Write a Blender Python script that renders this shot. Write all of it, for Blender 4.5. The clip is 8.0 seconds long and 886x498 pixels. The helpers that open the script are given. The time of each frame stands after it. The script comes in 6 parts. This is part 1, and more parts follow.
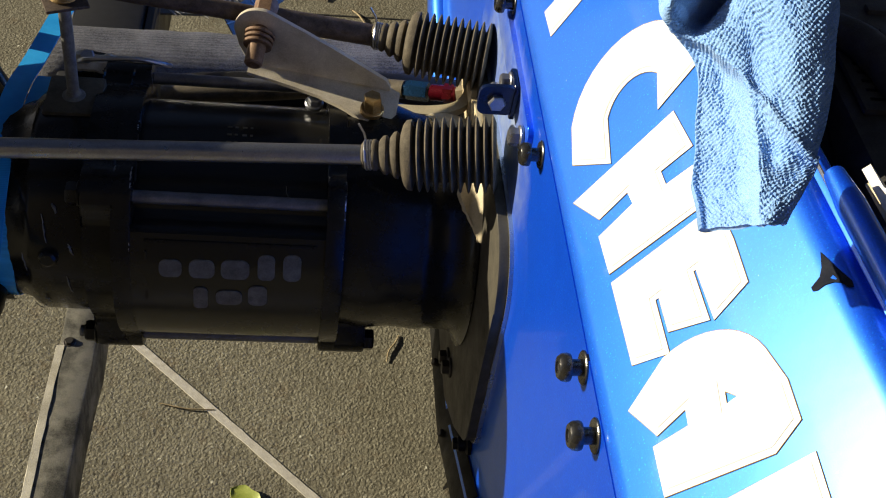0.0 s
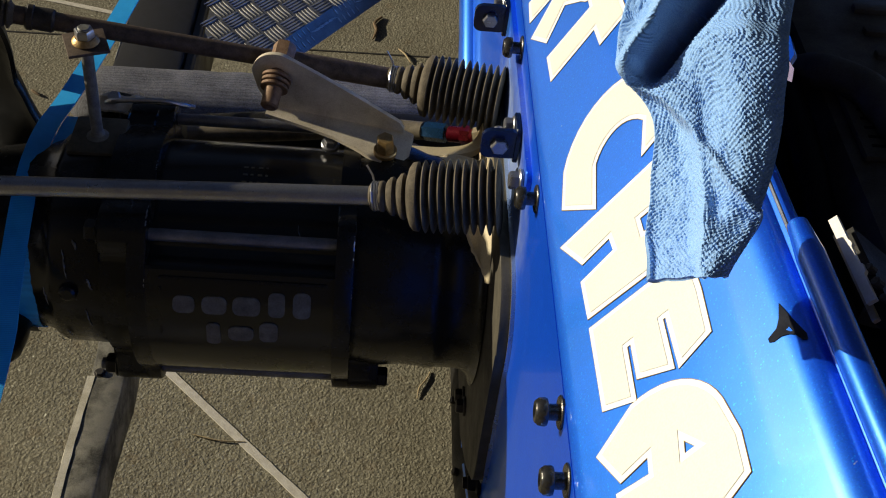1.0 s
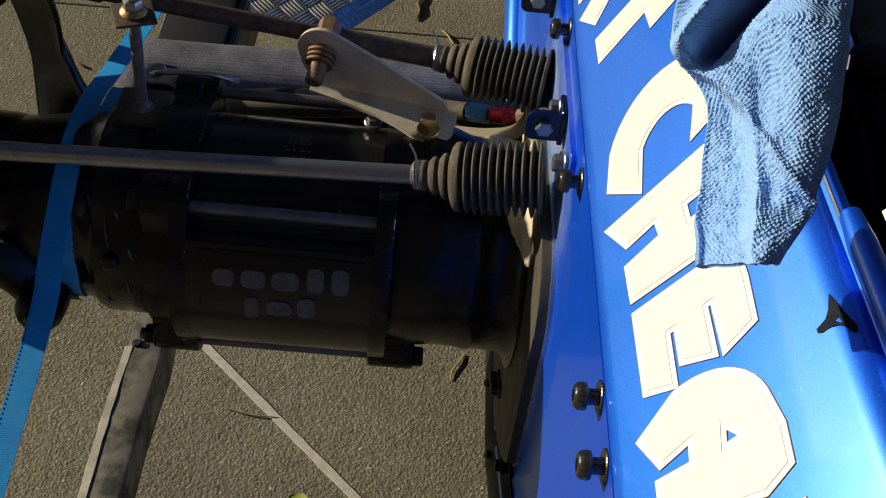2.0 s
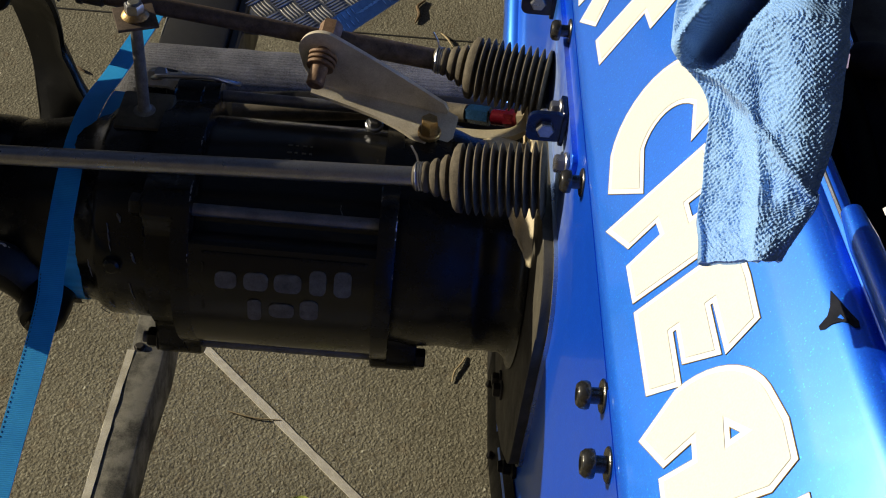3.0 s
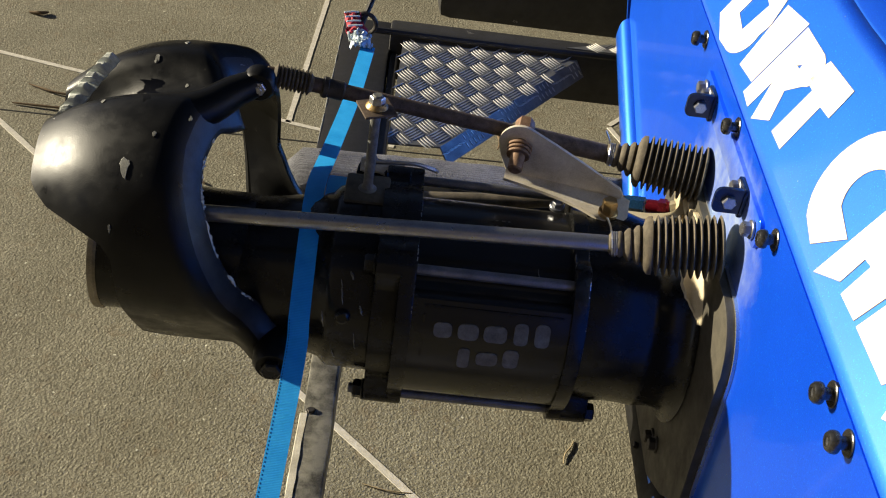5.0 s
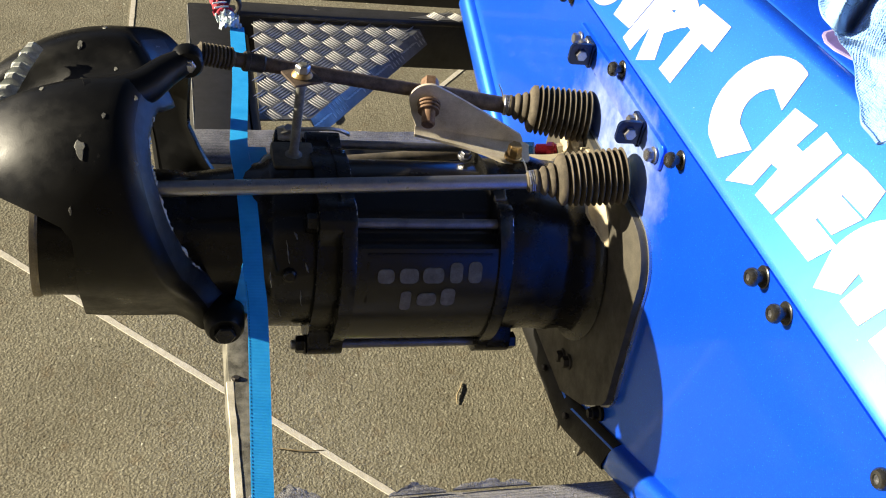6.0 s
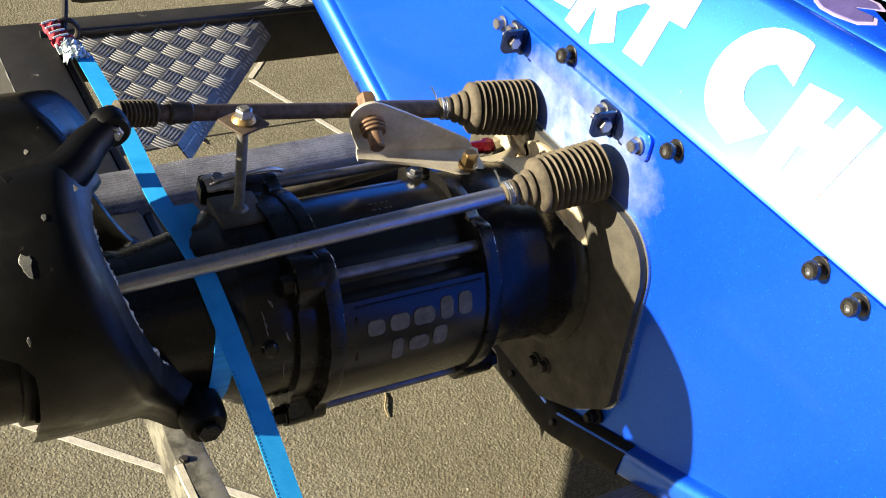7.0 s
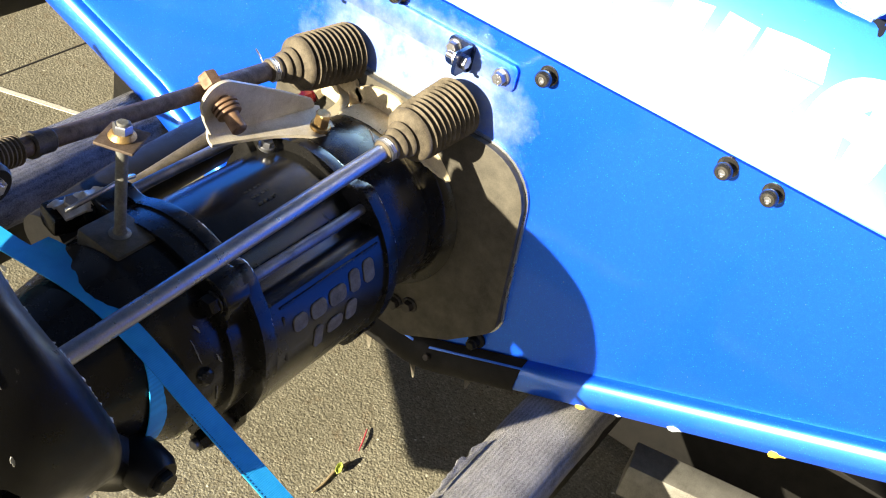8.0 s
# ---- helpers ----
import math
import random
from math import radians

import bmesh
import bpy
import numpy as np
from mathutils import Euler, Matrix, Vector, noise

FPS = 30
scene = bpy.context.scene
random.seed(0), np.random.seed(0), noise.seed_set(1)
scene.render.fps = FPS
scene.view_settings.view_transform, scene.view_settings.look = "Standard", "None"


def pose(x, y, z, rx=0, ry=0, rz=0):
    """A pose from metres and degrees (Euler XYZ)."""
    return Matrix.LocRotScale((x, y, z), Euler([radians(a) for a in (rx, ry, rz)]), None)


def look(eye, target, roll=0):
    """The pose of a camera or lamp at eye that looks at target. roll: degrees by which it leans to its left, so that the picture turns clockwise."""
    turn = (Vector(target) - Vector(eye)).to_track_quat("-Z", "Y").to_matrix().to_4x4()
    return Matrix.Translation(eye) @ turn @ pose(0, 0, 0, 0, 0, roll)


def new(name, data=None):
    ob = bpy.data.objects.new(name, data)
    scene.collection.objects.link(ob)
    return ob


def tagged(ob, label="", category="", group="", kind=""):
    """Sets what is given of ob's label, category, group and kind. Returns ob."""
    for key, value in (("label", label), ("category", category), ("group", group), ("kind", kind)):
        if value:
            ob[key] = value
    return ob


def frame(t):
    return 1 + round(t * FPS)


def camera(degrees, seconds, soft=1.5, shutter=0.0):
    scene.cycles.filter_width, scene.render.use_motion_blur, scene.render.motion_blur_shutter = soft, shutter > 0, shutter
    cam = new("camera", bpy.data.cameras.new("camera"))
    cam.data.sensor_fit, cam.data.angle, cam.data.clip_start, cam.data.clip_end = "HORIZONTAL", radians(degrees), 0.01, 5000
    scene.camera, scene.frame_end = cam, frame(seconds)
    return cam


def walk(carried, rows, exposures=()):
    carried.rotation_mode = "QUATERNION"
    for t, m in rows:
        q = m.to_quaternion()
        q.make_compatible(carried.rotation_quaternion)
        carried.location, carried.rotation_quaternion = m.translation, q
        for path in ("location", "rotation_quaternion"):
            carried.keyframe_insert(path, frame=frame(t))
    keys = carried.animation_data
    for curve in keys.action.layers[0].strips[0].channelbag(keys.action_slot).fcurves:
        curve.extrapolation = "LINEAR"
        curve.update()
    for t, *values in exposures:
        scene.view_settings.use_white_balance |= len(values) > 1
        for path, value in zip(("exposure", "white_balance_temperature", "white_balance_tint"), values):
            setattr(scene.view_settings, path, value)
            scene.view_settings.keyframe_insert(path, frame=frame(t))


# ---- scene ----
# ---------------------------------------------------------------- camera
cam = camera(44.0, 8.0, soft=1.1)
PATH = [
    (0, (-0.196, -0.887, 1.45), (0.082, 0.471, 0.008), 10.9),
    (0.2, (-0.174, -0.879, 1.460), (0.120, 0.495, 0.036), 12.0),
    (0.5, (-0.156, -0.883, 1.466), (0.066, 0.498, 0.036), 11.0),
    (0.7, (-0.150, -0.887, 1.462), (0.034, 0.495, 0.028), 10.2),
    (1, (-0.135, -0.893, 1.472), (0.013, 0.513, 0.057), 7.7),
    (1.5, (-0.144, -0.893, 1.468), (-0.05, 0.502, 0.038), 7.3),
    (2.8, (-0.135, -0.89, 1.465), (-0.042, 0.49, 0.02), 8.2),
    (3, (-0.143, -0.896, 1.466), (-0.054, 0.493, 0.03), 7.5),
    (3.5, (-0.167, -0.899, 1.478), (-0.116, 0.527, 0.077), 6.3),
    (4, (-0.257, -0.919, 1.484), (-0.265, 0.516, 0.091), 5.4),
    (4.2, (-0.305, -0.943, 1.49), (-0.278, 0.508, 0.113), 7.1),
    (5.3, (-0.406, -1.192, 1.5), (-0.268, 0.402, 0.3), 8.9),
    (5.5, (-0.433, -1.227, 1.503), (-0.234, 0.327, 0.259), 10.0),
    (5.8, (-0.525, -1.231, 1.501), (-0.160, 0.325, 0.305), 10.9),
    (6, (-0.603, -1.215, 1.5), (-0.088, 0.308, 0.31), 11.5),
    (6.2, (-0.656, -1.190, 1.496), (-0.018, 0.300, 0.322), 10.8),
    (6.5, (-0.728, -1.141, 1.497), (-0.003, 0.293, 0.307), 11.7),
    (7, (-0.81, -0.947, 1.465), (0.116, 0.349, 0.256), 11.2),
    (7.2, (-0.835, -0.862, 1.472), (0.186, 0.355, 0.260), 11.3),
    (7.5, (-0.879, -0.781, 1.468), (0.277, 0.314, 0.258), 13.1),
    (7.7, (-0.941, -0.722, 1.460), (0.342, 0.232, 0.262), 14.5),
    (7.9, (-1.000, -0.668, 1.455), (0.366, 0.124, 0.228), 15.6),
    (8, (-1.024, -0.635, 1.449), (0.387, 0.047, 0.206), 15.8),
]
EXPOSURES = [(0.0, 0.62), (0.5, 0.32), (1.0, 0.22), (3.5, 0.33), (4.2, 0.60), (5.3, 1.18), (6.0, 1.42), (6.5, 1.55), (7.0, 1.63), (7.5, 1.66), (8.0, 2.0)]
walk(cam, [(t, look(eye, target, roll)) for t, eye, target, roll in PATH], EXPOSURES)

# ---------------------------------------------------------------- light
SUN_TO = Vector((1.0, -0.30, -0.30)).normalized()          # the way the sunlight travels
world = bpy.data.worlds.new("World")
scene.world = world
world.use_nodes = True
wt = world.node_tree
sky = wt.nodes.new("ShaderNodeTexSky")
sky.sky_type, sky.sun_disc = "NISHITA", False
sky.sun_elevation = math.asin(-SUN_TO.z)
sky.sun_rotation = math.atan2(-SUN_TO.x, -SUN_TO.y)
sky.altitude, sky.air_density, sky.dust_density, sky.ozone_density = 50, 0.24, 0.60, 0.30
wt.nodes["Background"].inputs["Strength"].default_value = 0.05
wt.links.new(sky.outputs[0], wt.nodes["Background"].inputs["Color"])
sun = new("sun", bpy.data.lights.new("sun", "SUN"))
sun.data.energy, sun.data.angle, sun.data.color = 5.0, radians(0.53), (1.0, 0.895, 0.67)
sun.matrix_basis = look(-SUN_TO * 20, (0, 0, 0))


# ---------------------------------------------------------------- materials
def material(name, colour, rough=0.5, metal=0.0, coat=0.0, coat_rough=0.05, specular=0.5):
    m = bpy.data.materials.new(name)
    m.use_nodes = True
    b = m.node_tree.nodes["Principled BSDF"]
    b.inputs["Base Color"].default_value = (*colour, 1)
    b.inputs["Roughness"].default_value = rough
    b.inputs["Metallic"].default_value = metal
    b.inputs["Coat Weight"].default_value = coat
    b.inputs["Coat Roughness"].default_value = coat_rough
    b.inputs["Specular IOR Level"].default_value = specular
    return m


def node(m, kind, **inputs):
    n = m.node_tree.nodes.new(kind)
    for key, value in inputs.items():
        n.inputs[key.replace("_", " ")].default_value = value
    return n


def link(m, a, b):
    m.node_tree.links.new(a, b)


def shader(m):
    return m.node_tree.nodes["Principled BSDF"]


def coords(m, scale=(1, 1, 1)):
    tc = node(m, "ShaderNodeTexCoord")
    mp = node(m, "ShaderNodeMapping")
    mp.inputs["Scale"].default_value = scale
    link(m, tc.outputs["Object"], mp.inputs["Vector"])
    return mp.outputs["Vector"]


def ramp(m, source, *stops):
    r = node(m, "ShaderNodeValToRGB")
    r.color_ramp.elements[0].position, r.color_ramp.elements[0].color = stops[0][0], (*stops[0][1], 1)
    r.color_ramp.elements[1].position, r.color_ramp.elements[1].color = stops[-1][0], (*stops[-1][1], 1)
    for p, c in stops[1:-1]:
        r.color_ramp.elements.new(p).color = (*c, 1)
    link(m, source, r.inputs["Fac"])
    return r.outputs["Color"]


def noise_of(m, vec, scale, detail=4.0, rough=0.6):
    n = node(m, "ShaderNodeTexNoise", Scale=scale, Detail=detail, Roughness=rough)
    link(m, vec, n.inputs["Vector"])
    return n.outputs["Fac"]


def mix(m, f, a, b, blend="MIX"):
    x = m.node_tree.nodes.new("ShaderNodeMix")
    x.data_type, x.blend_type = "RGBA", blend
    for socket, value in ((x.inputs[0], f), (x.inputs[6], a), (x.inputs[7], b)):
        if isinstance(value, (int, float)):
            socket.default_value = value
        elif isinstance(value, tuple):
            socket.default_value = (*value, 1)
        else:
            link(m, value, socket)
    return x.outputs[2]


def bump(m, height, strength=0.3, distance=0.002, onto=None):
    b = node(m, "ShaderNodeBump", Strength=strength, Distance=distance)
    link(m, height, b.inputs["Height"])
    if onto is not None:
        link(m, onto, b.inputs["Normal"])
    link(m, b.outputs["Normal"], shader(m).inputs["Normal"])
    return b.outputs["Normal"]


def worn(name, dark, light, rough=(0.4, 0.7), metal=0.0, scale=60, grain=700, relief=0.25, coat=0.0, dist=0.001, spots=None, specular=0.5, edge=(0.3, 0.7)):
    """A surface with stains at one scale and grain at another; spots: colour of sparse chips."""
    m = material(name, light, metal=metal, coat=coat, specular=specular)
    v = coords(m)
    big, fine = noise_of(m, v, scale, 5, 0.65), noise_of(m, v, grain, 3, 0.5)
    col = ramp(m, big, (edge[0], dark), (edge[1], light))
    col = mix(m, 0.25, col, ramp(m, fine, (0.3, tuple(c * 0.6 for c in dark)), (0.7, light)))
    if spots:
        col = mix(m, ramp(m, noise_of(m, v, scale * 1.7, 6, 0.7), (0.66, (0, 0, 0)), (0.69, (1, 1, 1))), col, spots)
    link(m, col, shader(m).inputs["Base Color"])
    link(m, ramp(m, big, (0.3, (rough[1],) * 3), (0.7, (rough[0],) * 3)), shader(m).inputs["Roughness"])
    bump(m, fine, relief, dist)
    return m


def asphalt_material():
    m = material("asphalt", (0.16, 0.14, 0.11), 0.92, specular=0.3)
    v = coords(m)
    bend = node(m, "ShaderNodeTexNoise", Scale=120.0, Detail=3.0)
    link(m, v, bend.inputs["Vector"])
    jog = node(m, "ShaderNodeVectorMath")
    jog.operation = "MULTIPLY_ADD"
    jog.inputs[1].default_value = (0.007, 0.007, 0.0)
    link(m, bend.outputs["Color"], jog.inputs[0])
    link(m, v, jog.inputs[2])
    layers = []
    for scale in (200.0, 420.0, 62.0):
        vor = node(m, "ShaderNodeTexVoronoi", Scale=scale, Randomness=1.0)
        link(m, jog.outputs[0], vor.inputs["Vector"])
        layers.append(vor)
    stone, grit, pebble = layers
    col = ramp(m, stone.outputs["Color"], (0.0, (0.170, 0.148, 0.112)), (0.5, (0.235, 0.210, 0.165)), (0.85, (0.345, 0.312, 0.250)), (1.0, (0.44, 0.405, 0.335)))
    # gaps between stones darkened: low-sun shade put into the colour
    col = mix(m, ramp(m, stone.outputs["Distance"], (0.42, (0, 0, 0)), (0.80, (0.75, 0.75, 0.75))), col, (0.125, 0.108, 0.082))
    col = mix(m, 0.58, col, ramp(m, grit.outputs["Color"], (0.0, (0.105, 0.090, 0.068)), (0.8, (0.34, 0.31, 0.25)), (1.0, (0.62, 0.58, 0.50))))
    # the odd white or black pebble
    keep = node(m, "ShaderNodeSeparateColor")
    link(m, pebble.outputs["Color"], keep.inputs[0])
    round_ = ramp(m, pebble.outputs["Distance"], (0.10, (1, 1, 1)), (0.18, (0, 0, 0)))
    white = mix(m, 1.0, round_, ramp(m, keep.outputs[0], (0.90, (0, 0, 0)), (0.92, (1, 1, 1))), "MULTIPLY")
    black = mix(m, 1.0, round_, ramp(m, keep.outputs[1], (0.84, (0, 0, 0)), (0.86, (0.85, 0.85, 0.85))), "MULTIPLY")
    col = mix(m, white, col, (0.66, 0.63, 0.55))
    col = mix(m, black, col, (0.055, 0.046, 0.036))
    stain = ramp(m, noise_of(m, v, 3.5, 5, 0.6), (0.3, (0.80, 0.79, 0.78)), (0.7, (1.12, 1.12, 1.14)))
    col = mix(m, 1.0, col, stain, "MULTIPLY")
    brown = ramp(m, noise_of(m, v, 22, 4, 0.7), (0.55, (0, 0, 0)), (0.72, (0.35, 0.35, 0.35)))
    col = mix(m, brown, col, (0.17, 0.10, 0.05))
    col = mix(m, 1.0, col, (0.955, 0.985, 0.90), "MULTIPLY")
    link(m, col, shader(m).inputs["Base Color"])
    dome = ramp(m, stone.outputs["Distance"], (0.0, (1, 1, 1)), (0.75, (0, 0, 0)))
    n1 = bump(m, dome, 0.42, 0.0020)
    n2 = bump(m, grit.outputs["Distance"], 0.25, -0.0010, n1)
    bump(m, noise_of(m, v, 70, 5, 0.75), 0.35, 0.004, n2)
    return m


def flake_paint(scuffed=False):
    """Deep blue under a clear coat, with a layer of bright flakes; scuffed: with a dusty, rubbed cloud round the rods' bellows."""
    m = material("scuffed_blue_metallic_paint" if scuffed else "blue_metallic_paint", (0.002, 0.06, 0.74), 0.38, 0.45, 0.35 if scuffed else 1.0, 0.06, 0.12)
    v = coords(m)
    vor = node(m, "ShaderNodeTexVoronoi", Scale=1100.0)
    link(m, v, vor.inputs["Vector"])
    col = ramp(m, vor.outputs["Color"], (0.0, (0.002, 0.044, 0.68)), (0.7, (0.002, 0.066, 0.84)), (0.88, (0.003, 0.100, 0.88)), (1.0, (0.015, 0.38, 1.0)))
    dust = ramp(m, noise_of(m, v, 9, 6, 0.7), (0.6, (0, 0, 0)), (0.9, (0.03, 0.03, 0.03)))
    col = mix(m, dust, col, (0.15, 0.30, 0.55))
    specks = ramp(m, noise_of(m, v, 170, 2, 0.5), (0.765, (0, 0, 0)), (0.80, (0.7, 0.7, 0.7)))   # dust grains and dried drops
    col = mix(m, specks, col, (0.55, 0.60, 0.68))
    rough = ramp(m, noise_of(m, v, 14, 5, 0.6), (0.3, (0.34,) * 3), (0.7, (0.42,) * 3))
    if scuffed:
        place = node(m, "ShaderNodeMapping")
        place.inputs["Location"].default_value = (0.0, 0.20, -7.30)
        place.inputs["Scale"].default_value = (0.0, 5.0, 9.6)
        link(m, v, place.inputs["Vector"])
        wob = node(m, "ShaderNodeVectorMath")
        wob.operation = "ADD"
        drift = node(m, "ShaderNodeTexNoise", Scale=11.0, Detail=6.0, Roughness=0.68)
        link(m, v, drift.inputs["Vector"])
        shift = node(m, "ShaderNodeVectorMath")
        shift.operation = "MULTIPLY_ADD"
        shift.inputs[1].default_value = (0.0, 1.3, 1.3)
        shift.inputs[2].default_value = (0.0, -0.65, -0.65)
        link(m, drift.outputs["Color"], shift.inputs[0])
        link(m, place.outputs["Vector"], wob.inputs[0])
        link(m, shift.outputs[0], wob.inputs[1])
        far = node(m, "ShaderNodeVectorMath")
        far.operation = "LENGTH"
        link(m, wob.outputs[0], far.inputs[0])
        cloud = ramp(m, far.outputs["Value"], (0.30, (0.85,) * 3), (1.0, (0, 0, 0)))
        cloud = mix(m, 1.0, cloud, ramp(m, noise_of(m, v, 45, 5, 0.7), (0.3, (0.45,) * 3), (0.65, (1, 1, 1))), "MULTIPLY")
        col = mix(m, cloud, col, (0.48, 0.56, 0.66))
        rough = mix(m, cloud, rough, (0.55, 0.55, 0.55))
    link(m, col, shader(m).inputs["Base Color"])
    link(m, rough, shader(m).inputs["Roughness"])
    normal = bump(m, noise_of(m, v, 18, 3, 0.5), 0.05, 0.003)
    flakes = node(m, "ShaderNodeBsdfGlossy", Roughness=0.41)
    flakes.inputs["Color"].default_value = (0.13, 0.74, 1.0, 1)
    link(m, normal, flakes.inputs["Normal"])
    both = node(m, "ShaderNodeMixShader", Fac=0.12 if scuffed else 0.145)
    link(m, shader(m).outputs[0], both.inputs[1])
    link(m, flakes.outputs[0], both.inputs[2])
    haze = node(m, "ShaderNodeBsdfGlossy", Roughness=0.33)   # fine haze of the polished clear coat
    haze.distribution = "BECKMANN"
    haze.inputs["Color"].default_value = (0.95, 0.97, 1.0, 1)
    link(m, normal, haze.inputs["Normal"])
    coated = node(m, "ShaderNodeMixShader", Fac=0.010 if scuffed else 0.048)
    link(m, both.outputs[0], coated.inputs[1])
    link(m, haze.outputs[0], coated.inputs[2])
    link(m, coated.outputs[0], m.node_tree.nodes["Material Output"].inputs["Surface"])
    return m


def carpet_material(name, dark, light, scale=520):
    m = material(name, light, 0.95, specular=0.1)
    v = coords(m)
    fine, big = noise_of(m, v, scale, 3, 0.7), noise_of(m, v, 18, 5, 0.7)
    rib = node(m, "ShaderNodeTexWave", Scale=55.0, Distortion=3.5, Detail=3.0)
    rib.inputs["Detail Scale"].default_value = 4.0
    rib.bands_direction = "Y"
    link(m, v, rib.inputs["Vector"])
    col = mix(m, 0.55, ramp(m, fine, (0.35, dark), (0.65, light)), ramp(m, big, (0.3, dark), (0.7, light)))
    col = mix(m, 0.16, col, ramp(m, rib.outputs["Fac"], (0.1, tuple(k * 0.45 for k in dark)), (0.8, light)))
    link(m, col, shader(m).inputs["Base Color"])
    n1 = bump(m, rib.outputs["Fac"], 0.35, 0.004)
    bump(m, fine, 1.0, 0.004, n1)
    return m


def webbing_material():
    m = material("blue_webbing", (0.02, 0.27, 0.62), 0.55, specular=0.35)
    v = coords(m)
    w = node(m, "ShaderNodeTexWave", Scale=170.0, Distortion=0.3, Detail=1.0)
    w.bands_direction = "Y"
    link(m, v, w.inputs["Vector"])
    col = ramp(m, w.outputs["Fac"], (0.2, (0.006, 0.29, 0.74)), (0.8, (0.014, 0.40, 0.90)))
    col = mix(m, 0.40, col, ramp(m, noise_of(m, v, 28, 5, 0.7), (0.3, (0.006, 0.22, 0.60)), (0.7, (0.06, 0.50, 0.95))))
    link(m, col, shader(m).inputs["Base Color"])
    bump(m, w.outputs["Fac"], 0.25, 0.0004)
    return m


def towel_material():
    m = material("blue_microfibre", (0.22, 0.42, 0.85), 0.95, specular=0.1)
    v = coords(m)
    big = noise_of(m, v, 30, 4, 0.6)
    fine = noise_of(m, v, 1500, 2, 0.6)
    col = ramp(m, big, (0.3, (0.22, 0.42, 0.83)), (0.7, (0.31, 0.53, 0.90)))
    col = mix(m, 0.35, col, ramp(m, fine, (0.35, (0.07, 0.23, 0.68)), (0.65, (0.46, 0.68, 0.95))))
    link(m, col, shader(m).inputs["Base Color"])
    shader(m).inputs["Sheen Weight"].default_value = 0.25
    bump(m, fine, 0.5, 0.0008)
    return m


ASPHALT = asphalt_material()
PAINT_LINE = worn("white_line_paint", (0.52, 0.48, 0.41), (0.80, 0.76, 0.67), (0.6, 0.85), scale=90, relief=0.5)
JOINT = worn("joint_filler", (0.012, 0.011, 0.01), (0.03, 0.027, 0.024), (0.7, 0.9))
BLUE = flake_paint()
SCUFFED = flake_paint(True)
WHITE = worn("white_vinyl", (0.74, 0.77, 0.82), (0.80, 0.83, 0.87), (0.3, 0.42), scale=25, relief=0.05)
CREAM_VINYL = worn("cream_vinyl", (0.72, 0.69, 0.62), (0.77, 0.74, 0.68), (0.32, 0.45), scale=25, relief=0.05)
SCRAPED = worn("scraped_pale_metal", (0.40, 0.43, 0.40), (0.78, 0.80, 0.74), (0.5, 0.8), scale=90, relief=0.5, spots=(0.08, 0.08, 0.07))
OUTLINE = material("letter_outline", (0.36, 0.24, 0.10), 0.4)
BLACK_PAINT = worn("black_jet_paint", (0.0050, 0.0048, 0.0048), (0.011, 0.0105, 0.0100), (0.14, 0.36), scale=35, relief=0.10, specular=0.36, spots=(0.009, 0.007, 0.005))
BUCKET_PAINT = worn("chipped_black_paint", (0.0025, 0.0024, 0.0023), (0.006, 0.006, 0.0058), (0.24, 0.50), scale=26, relief=0.16, specular=0.24, spots=(0.035, 0.033, 0.029))
RIM_SHEEN = worn("dusty_sheen_black_paint", (0.005, 0.006, 0.008), (0.026, 0.029, 0.034), (0.30, 0.55), scale=30, relief=0.3, specular=0.5, spots=(0.14, 0.15, 0.15))
CAST = worn("dirty_cast_aluminium", (0.16, 0.13, 0.085), (0.42, 0.37, 0.27), (0.45, 0.7), metal=0.15, scale=30, relief=0.35)
STEEL = worn("brushed_steel", (0.30, 0.30, 0.32), (0.52, 0.52, 0.54), (0.24, 0.4), metal=0.9, scale=40, relief=0.1)
TIE = worn("dull_grey_rod", (0.10, 0.10, 0.11), (0.26, 0.26, 0.28), (0.3, 0.5), metal=0.6, scale=40, relief=0.15)
ZINC = worn("dull_zinc_plate", (0.42, 0.36, 0.27), (0.72, 0.66, 0.54), (0.4, 0.6), metal=0.2, scale=35, relief=0.2)
RUST = worn("rusty_brown_steel", (0.045, 0.030, 0.022), (0.15, 0.11, 0.082), (0.5, 0.75), metal=0.3, scale=80, relief=0.4)
DARK_STEEL = worn("grimy_dark_steel", (0.02, 0.018, 0.016), (0.075, 0.066, 0.058), (0.4, 0.65), metal=0.4, scale=60, relief=0.3)
BRASS = worn("gold_passivated_steel", (0.28, 0.17, 0.06), (0.52, 0.36, 0.16), (0.3, 0.5), metal=0.7, scale=80)
RUBBER = worn("dusty_rubber", (0.030, 0.024, 0.016), (0.150, 0.122, 0.082), (0.7, 0.9), scale=45, relief=0.4)
# Tab blue is kept near black; its shade is in the colour.
TAB = worn("shaded_blue_painted_steel", (0.003, 0.006, 0.022), (0.005, 0.014, 0.06), (0.15, 0.3), scale=40, relief=0.1)
PIN = worn("orange_brown_rust", (0.10, 0.055, 0.030), (0.27, 0.165, 0.10), (0.5, 0.75), metal=0.25, scale=90, relief=0.4)
BOLT = worn("black_oxide_bolt", (0.06, 0.058, 0.056), (0.24, 0.23, 0.21), (0.15, 0.3), metal=0.9, scale=120)
GALV = worn("weathered_galvanised_steel", (0.10, 0.095, 0.08), (0.36, 0.35, 0.31), (0.4, 0.7), metal=0.35, scale=14, relief=0.25)
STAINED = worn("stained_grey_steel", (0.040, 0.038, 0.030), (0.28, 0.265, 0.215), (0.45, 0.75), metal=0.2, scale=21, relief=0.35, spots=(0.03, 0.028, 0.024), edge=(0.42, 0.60))
